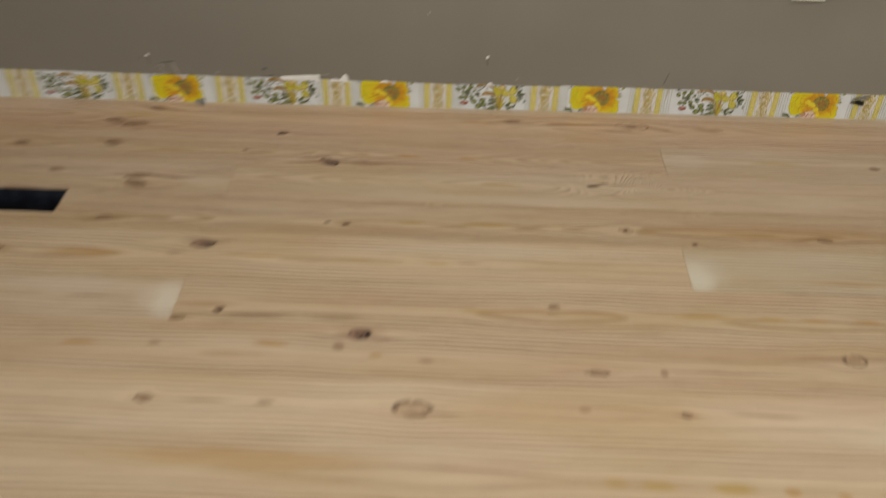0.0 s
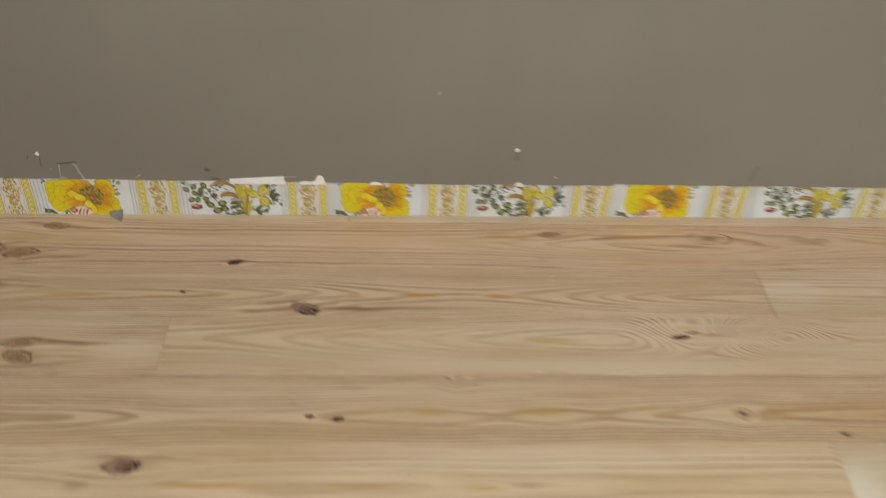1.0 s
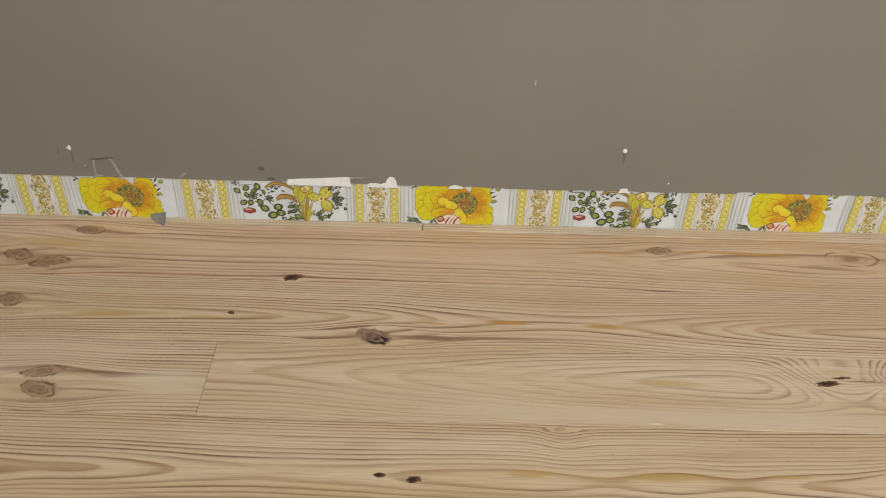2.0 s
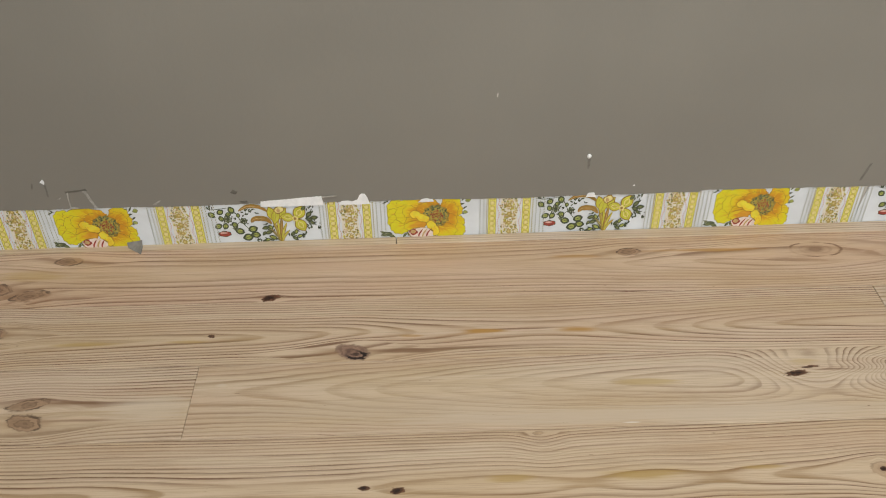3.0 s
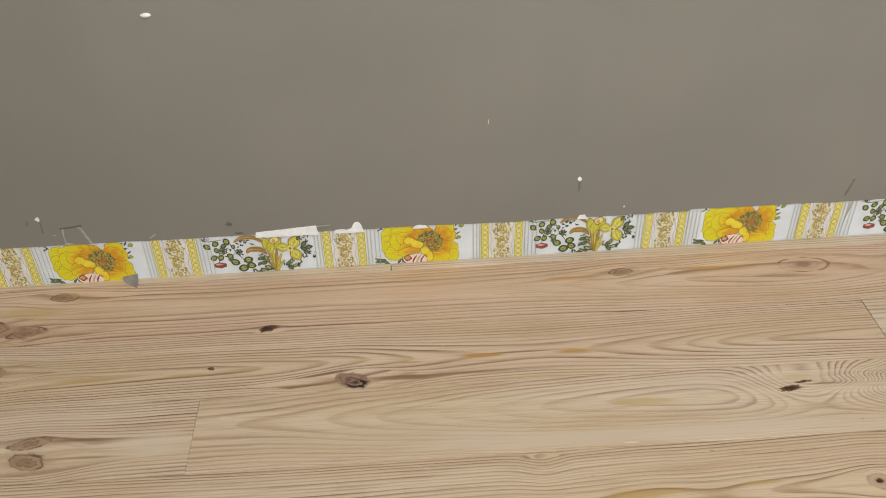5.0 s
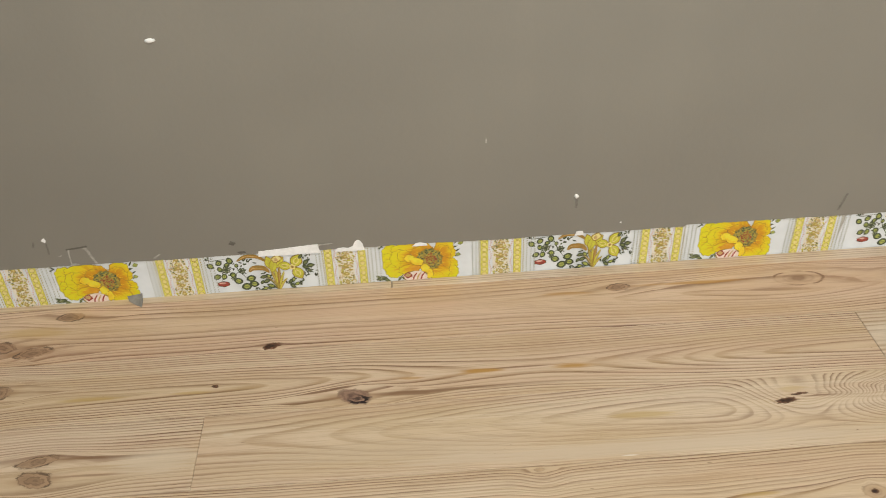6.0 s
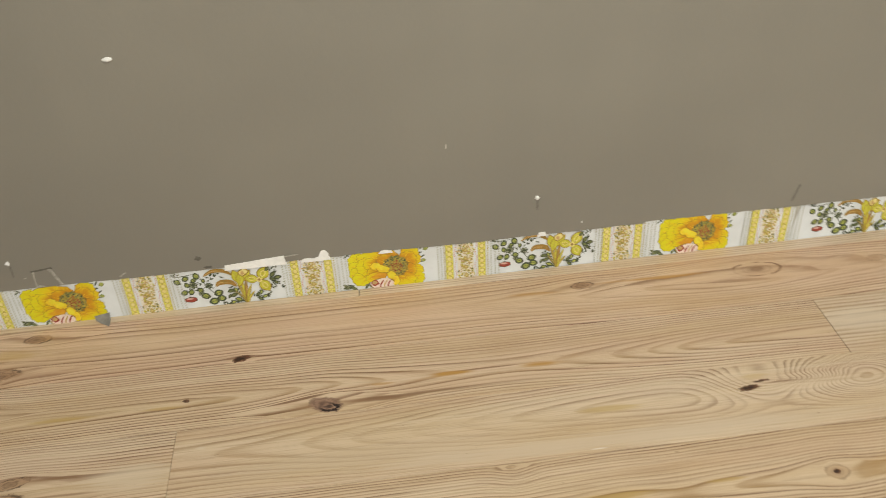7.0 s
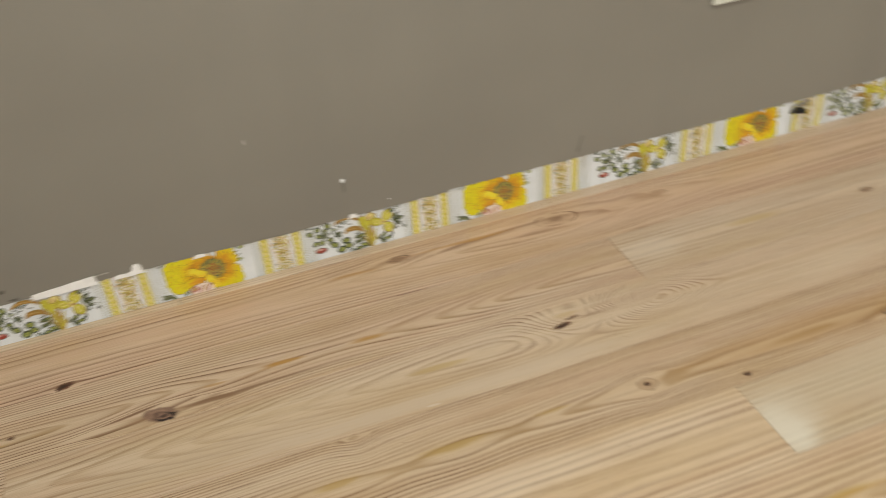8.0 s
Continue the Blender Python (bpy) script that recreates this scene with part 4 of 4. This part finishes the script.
def plank(x0, x1, row, mat, notch=False):
    """One board with eased top edges. notch: cut out for the floor register."""
    y1, y0 = row_span(row)
    g = 0.00025
    if notch and row == 3:
        outline = [(x0, y0 + g), (VX0, y0 + g), (VX0, VY0), (VX1, VY0), (VX1, y0 + g), (x1 - g, y0 + g), (x1 - g, y1 - g), (x0, y1 - g)]
    elif notch:
        outline = [(x0, y0 + g), (x1 - g, y0 + g), (x1 - g, y1 - g), (VX1, y1 - g), (VX1, VY1), (VX0, VY1), (VX0, y1 - g), (x0, y1 - g)]
    else:
        k = {0: 0.0006, 2: 0.0003}.get(row, 0.0001)
        outline = [(x0 + k, y0 + g), (x1 - k, y0 + g), (x1 - k, y1 - g), (x0 + k, y1 - g)]
    if row == 0:
        outline = [(px, py if py < y1 - 0.001 else max(SKEW * (px - 0.3) - 0.0012, y0 + 0.002)) for px, py in outline]
    bm = bmesh.new()
    e = 0.0005
    n = len(outline)
    inner = []
    for i in range(n):
        a, b, c = Vector(outline[i - 1]), Vector(outline[i]), Vector(outline[(i + 1) % n])
        d1, d2 = (b - a).normalized(), (c - b).normalized()
        inner.append(b + (Vector((-d1.y, d1.x)) + Vector((-d2.y, d2.x))) * e)
    lift = random.uniform(-0.00012, 0.00012)
    low = [bm.verts.new((p[0], p[1], -0.0205)) for p in outline]
    mid = [bm.verts.new((p[0], p[1], lift - 0.0004)) for p in outline]
    top = [bm.verts.new((p[0], p[1], lift)) for p in inner]
    bm.faces.new(top)
    for a, b in ((low, mid), (mid, top)):
        for i in range(n):
            j = (i + 1) % n
            bm.faces.new((a[i], a[j], b[j], b[i]))
    return part("plank", bm, mat, floor)


def row_span(row):
    if row < len(SEAMS) - 1:
        return SEAMS[row], SEAMS[row + 1]
    k = row - (len(SEAMS) - 1)
    return SEAMS[-1] - 0.1165 * k, max(SEAMS[-1] - 0.1165 * (k + 1), ROOM_B)


BOARDS = [
    (0, ROOM_L, 0.0, wood("pine_strip_a", 1.3, 0.006, 0.5, tint=(1.02, 1.0, 0.95), stains=((-0.25, -0.012, 0.3, 0.008, 0.3, "pale"),))),
    (0, 0.0, ROOM_R, wood("pine_strip_b", 2.9, 0.005, 0.7)),
    (1, ROOM_L, ROOM_R, wood("pine_first_board", 4.2, 0.0052, 1.0, quiet=((-0.05, -0.076, 0.32, 0.011, 0.85), (0.2, -0.08, 0.2, 0.008, 0.6), (0.56, -0.076, 0.14, 0.011, 0.75)), heart=-0.074, deep=0.037, swing=0.002, arches=((0.52, 0.24, -0.020), (-0.75, 0.2, -0.015)), tint=(1.03, 0.955, 0.92),
        knots=((-0.457, -0.041, 0.019, 0.0085, "brown"), (-0.488, -0.113, 0.024, 0.010, "brown", 0.18), (-0.535, -0.098, 0.020, 0.011, "brown", -0.2), (-0.165, -0.1305, 0.0115, 0.0062, "hole", 0.3), (0.326, -0.053, 0.016, 0.0078, "brown"), (0.588, -0.0585, 0.038, 0.0165, "eye"), (0.77, -0.062, 0.018, 0.007, "pale")),
        stains=((-0.5, -0.07, 0.06, 0.012, 0.5, "resin"), (0.43, -0.053, 0.09, 0.004, 0.8, "gold"), (0.25, -0.060, 0.05, 0.004, 0.6, "gold"), (-0.05, -0.068, 0.24, 0.014, 0.5, "blush")))),
    (2, ROOM_L, 0.6365, wood("pine_second_board", 7.7, 0.0042, 1.0, heart=-0.206, deep=0.011, swing=0.0018, arches=((0.172, 0.27, 0.025), (-0.52, 0.10, -0.004)), tint=(1.01, 0.975, 0.94),
        knots=((-0.052, -0.2355, 0.0205, 0.0125, "dark", -0.35), (-0.232, -0.2005, 0.005, 0.0030, "hole"), (-0.512, -0.187, 0.016, 0.012, "brown"), (-0.70, -0.20, 0.015, 0.008, "brown")),
        stains=((0.065, -0.2335, 0.13, 0.0036, 0.75, "brown"), (0.015, -0.2355, 0.06, 0.0052, 0.85, "brown"), (-0.115, -0.240, 0.04, 0.0020, 0.35, "brown"), (-0.39, -0.208, 0.05, 0.0045, 0.7, "resin"), (-0.26, -0.209, 0.035, 0.003, 0.55, "resin"), (0.112, -0.206, 0.034, 0.0055, 0.95, "gold"), (0.165, -0.203, 0.045, 0.0022, 0.85, "brown"), (0.235, -0.206, 0.034, 0.0050, 0.9, "gold"), (0.02, -0.209, 0.018, 0.003, 0.6, "gold"), (0.2, -0.227, 0.3, 0.006, 0.45, "blush")))),
    (2, 0.6365, ROOM_R, wood("pine_second_board_end", 11.1, 0.006, 0.7, heart=-0.19, knots=((1.07, -0.198, 0.012, 0.006, "brown"),), stains=((0.87, -0.19, 0.06, 0.01, 0.5, "resin"), (0.68, -0.19, 0.06, 0.03, 0.45, "pale")))),
    (3, ROOM_L, -0.2375, wood("pine_third_board_left", 13.4, 0.0044, 1.0, heart=-0.324, deep=0.020, swing=0.002, tint=(1.0, 0.98, 0.95),
        knots=((-0.425, -0.3075, 0.024, 0.0085, "brown", 0.22), (-0.421, -0.3355, 0.021, 0.0125, "brown", -0.3), (-0.594, -0.291, 0.016, 0.008, "brown")),
        stains=((-0.34, -0.307, 0.08, 0.0028, 0.85, "brown"), (-0.36, -0.334, 0.05, 0.0022, 0.6, "brown"), (-0.28, -0.318, 0.07, 0.022, 0.55, "pale")))),
    (3, -0.2375, ROOM_R, wood("pine_third_board", 18.6, 0.0042, 0.9, quiet=((0.08, -0.31, 0.26, 0.09, 0.35), (0.95, -0.31, 0.25, 0.09, 0.6), (0.30, -0.354, 0.34, 0.018, 0.85), (0.495, -0.274, 0.045, 0.017, 0.97), (0.49, -0.322, 0.05, 0.014, 0.75)), heart=-0.298, deep=0.020, swing=0.002, arches=((-0.25, 0.42, 0.036),), wobble=0.006, tint=(1.0, 0.99, 0.965),
        knots=((0.481, -0.2930, 0.016, 0.0038, "hole", 0.08), (0.500, -0.2835, 0.009, 0.0022, "hole", 0.1)),
        bumps=((0.505, -0.283, 0.066, 0.036, 0.042), (0.63, -0.285, 0.055, 0.045, -0.030), (0.57, -0.2875, 0.05, 0.009, 0.012), (0.61, -0.262, 0.03, 0.014, 0.012)),
        stains=((0.30, -0.300, 0.045, 0.006, 0.55, "resin"), (0.495, -0.274, 0.022, 0.006, 0.4, "resin"), (0.27, -0.361, 0.012, 0.0015, 0.8, "bleach"), (0.525, -0.289, 0.028, 0.0022, 0.8, "brown"), (0.30, -0.349, 0.36, 0.014, 0.75, "ash"), (0.0, -0.33, 0.2, 0.02, 0.4, "ash"), (-0.205, -0.285, 0.008, 0.003, 0.5, "pale")))),
    (4, ROOM_L, ROOM_R, wood("pine_fourth_board", 19.2, 0.0041, 1.0, heart=-0.440, deep=0.024, swing=0.002, arches=((0.205, 0.05, 0.003), (0.34, 0.05, 0.003), (-0.12, 0.16, 0.008), (0.75, 0.2, -0.010)), tint=(0.955, 0.92, 0.86),
        knots=((0.162, -0.3725, 0.006, 0.0026, "pale"), (-0.030, -0.4395, 0.0055, 0.0034, "hole"), (0.005, -0.4435, 0.0085, 0.0040, "hole"), (0.527, -0.4365, 0.014, 0.0105, "pale"), (0.5265, -0.436, 0.004, 0.003, "hole"), (0.65, -0.471, 0.005, 0.003, "hole"), (0.894, -0.448, 0.014, 0.006, "brown"), (-0.446, -0.448, 0.014, 0.008, "brown")),
        bumps=((0.165, -0.39, 0.025, 0.025, 0.007),),
        stains=((0.125, -0.432, 0.03, 0.006, 0.6, "resin"), (0.27, -0.432, 0.055, 0.007, 0.7, "resin"), (0.40, -0.428, 0.03, 0.003, 0.6, "resin"), (0.8, -0.43, 0.3, 0.03, 0.35, "gold")))),
    (5, ROOM_L, 0.6225, wood("pine_fifth_board", 23.5, 0.0075, 0.8, heart=-0.549, deep=0.030, swing=0.008, pace=3.0, tint=(1.06, 1.045, 1.0),
        knots=((-0.243, -0.516, 0.022, 0.0125, "dark"), (-0.62, -0.55, 0.02, 0.01, "brown")),
        stains=((-0.14, -0.545, 0.07, 0.004, 0.75, "gold"), (0.04, -0.548, 0.05, 0.003, 0.7, "gold"), (0.18, -0.553, 0.03, 0.005, 0.6, "resin"), (0.235, -0.548, 0.028, 0.003, 0.7, "brown"), (-0.29, -0.545, 0.02, 0.008, 0.4, "brown"), (-0.45, -0.55, 0.1, 0.012, 0.55, "gold"), (0.3, -0.51, 0.3, 0.02, 0.4, "pale")))),
    (5, 0.6225, ROOM_R, wood("pine_fifth_board_end", 29.0, 0.0075, 0.75, heart=-0.565, tint=(0.97, 1.0, 0.98), stains=((0.65, -0.55, 0.05, 0.05, 0.6, "pale"), (0.636, -0.565, 0.034, 0.05, 0.6, "bleach"), (0.75, -0.535, 0.2, 0.05, 0.4, "ash"), (0.9, -0.57, 0.1, 0.008, 0.4, "gold")))),
    (6, ROOM_L, -0.253, wood("pine_sixth_board_left", 31.7, 0.0075, 0.7, heart=-0.66, tint=(1.0, 0.99, 0.97), stains=((-0.285, -0.665, 0.045, 0.045, 0.6, "pale"), (-0.268, -0.67, 0.03, 0.06, 0.5, "bleach"), (-0.45, -0.64, 0.2, 0.025, 0.4, "pale"), (-0.4, -0.665, 0.05, 0.003, 0.7, "brown")))),
    (6, -0.253, ROOM_R, wood("pine_sixth_board", 37.1, 0.0075, 0.8, heart=-0.678, deep=0.029, swing=0.008, pace=3.0, tint=(1.0, 0.975, 0.92),
        knots=((-0.178, -0.688, 0.008, 0.007, "hole"), (-0.242, -0.711, 0.012, 0.005, "brown"), (0.378, -0.655, 0.010, 0.005, "brown"), (0.376, -0.672, 0.008, 0.004, "pale")),
        stains=((-0.12, -0.6995, 0.085, 0.0028, 0.95, "brown"), (0.01, -0.698, 0.05, 0.003, 0.6, "brown"), (0.25, -0.672, 0.03, 0.005, 0.6, "resin"), (0.63, -0.667, 0.055, 0.006, 0.8, "resin"), (0.74, -0.669, 0.03, 0.005, 0.75, "resin"), (0.81, -0.667, 0.025, 0.004, 0.75, "gold"), (0.9, -0.668, 0.03, 0.005, 0.7, "gold"), (0.5, -0.669, 0.6, 0.003, 0.35, "gold")))),
    (7, ROOM_L, ROOM_R, wood("pine_seventh_board", 41.8, 0.008, 0.7, heart=-0.79, deep=0.029, swing=0.008, pace=2.5, tint=(1.0, 0.965, 0.92),
        knots=((0.060, -0.7355, 0.019, 0.0125, "dark", 0.2), (0.848, -0.758, 0.018, 0.0125, "ring"), (0.438, -0.804, 0.018, 0.005, "brown")),
        stains=((-0.382, -0.774, 0.035, 0.006, 0.75, "gold"), (-0.262, -0.77, 0.015, 0.006, 0.6, "brown"), (-0.078, -0.764, 0.035, 0.006, 0.75, "gold"), (0.03, -0.765, 0.012, 0.012, 0.6, "brown"), (0.09, -0.783, 0.015, 0.008, 0.5, "gold"), (0.17, -0.79, 0.014, 0.006, 0.5, "brown"), (0.65, -0.795, 0.12, 0.004, 0.6, "brown"), (0.54, -0.80, 0.008, 0.01, 0.55, "brown")))),
    (8, ROOM_L, ROOM_R, wood("pine_eighth_board", 43.3, 0.0085, 0.65, heart=-0.885, deep=0.032, swing=0.008, pace=2.5, tint=(1.08, 1.065, 1.03),
        knots=((0.154, -0.889, 0.028, 0.015, "ring"), (-0.246, -0.886, 0.013, 0.007, "brown"), (0.561, -0.884, 0.009, 0.006, "brown")),
        stains=((0.15, -0.878, 0.026, 0.004, 0.7, "brown"), (0.155, -0.900, 0.03, 0.0035, 0.7, "brown"), (0.13, -0.889, 0.006, 0.012, 0.6, "brown"), (-0.16, -0.887, 0.055, 0.004, 0.7, "brown"), (-0.066, -0.887, 0.018, 0.006, 0.65, "brown"), (0.2, -0.898, 0.05, 0.003, 0.6, "brown"), (0.41, -0.879, 0.012, 0.006, 0.5, "brown"), (0.68, -0.878, 0.08, 0.005, 0.5, "brown"), (0.9, -0.92, 0.2, 0.02, 0.4, "pale")))),
    (9, ROOM_L, ROOM_R, wood("pine_ninth_board", 47.9, 0.0085, 0.7, heart=-1.01, deep=0.03, swing=0.008, pace=2.5, tint=(1.02, 1.0, 0.95),
        stains=((0.44, -1.01, 0.02, 0.01, 0.5, "resin"), (0.50, -1.012, 0.03, 0.01, 0.6, "resin"), (0.60, -1.012, 0.035, 0.012, 0.7, "resin"), (0.68, -1.015, 0.015, 0.01, 0.6, "gold"), (0.75, -1.02, 0.012, 0.008, 0.6, "gold"), (-0.1, -0.99, 0.25, 0.02, 0.45, "gold")))),
]
for row, x0, x1, mat in BOARDS:
    plank(x0, x1, row, mat, notch=row == 4 or (row == 3 and x0 < -1))
loose_pine = wood("pine_board", 53.0, 0.007, 0.8, loose=True)
rest = random.Random(4)
row = 10
while row_span(row)[1] > ROOM_B:
    cuts = [ROOM_L, rest.uniform(-1.4, 0.0), rest.uniform(0.6, 2.0), ROOM_R]
    for a, b in zip(cuts, cuts[1:]):
        plank(a, b, row, loose_pine)
    row += 1
plank(ROOM_L, 0.4, row, loose_pine)
plank(0.4, ROOM_R, row, loose_pine)

# floor register opening
register = tagged(new("floor_register"), "uncovered dark floor register opening cut into the planks", "floor vent")
for lo, hi in (((VX0 + 0.0002, VY1 + 0.0012), (VX0 + 0.0012, VY0 - 0.0012)), ((VX1 - 0.0012, VY1 + 0.0012), (VX1 - 0.0002, VY0 - 0.0012)), ((VX0 + 0.0002, VY1 + 0.0002), (VX1 - 0.0002, VY1 + 0.0012)), ((VX0 + 0.0002, VY0 - 0.0012), (VX1 - 0.0002, VY0 - 0.0002))):
    part("duct_wall", box((*lo, -0.16), (*hi, -0.005)), M_DUCT, register)
part("duct_bottom", box((VX0, VY1, -0.162), (VX1, VY0, -0.158)), M_DUCT, register)

# scrap of painted paper at the foot of the strip
bm = bmesh.new()
front = [(-0.383, -0.0087, 0.006), (-0.3605, -0.0085, 0.010), (-0.3590, -0.018, 0.0045), (-0.3595, -0.029, 0.0006), (-0.371, -0.0215, 0.0008), (-0.3805, -0.0145, 0.0016)]
f = bm.faces.new([bm.verts.new(p) for p in front])
ext = bmesh.ops.extrude_face_region(bm, geom=[f])
bmesh.ops.translate(bm, verts=[v for v in ext["geom"] if isinstance(v, bmesh.types.BMVert)], vec=(0, 0, -0.0005))
bmesh.ops.recalc_face_normals(bm, faces=bm.faces)
tagged(part("paint_scrap", bm, M_GREYCHIP), "grey triangular scrap of painted paper lying on the floor", "paper scrap")
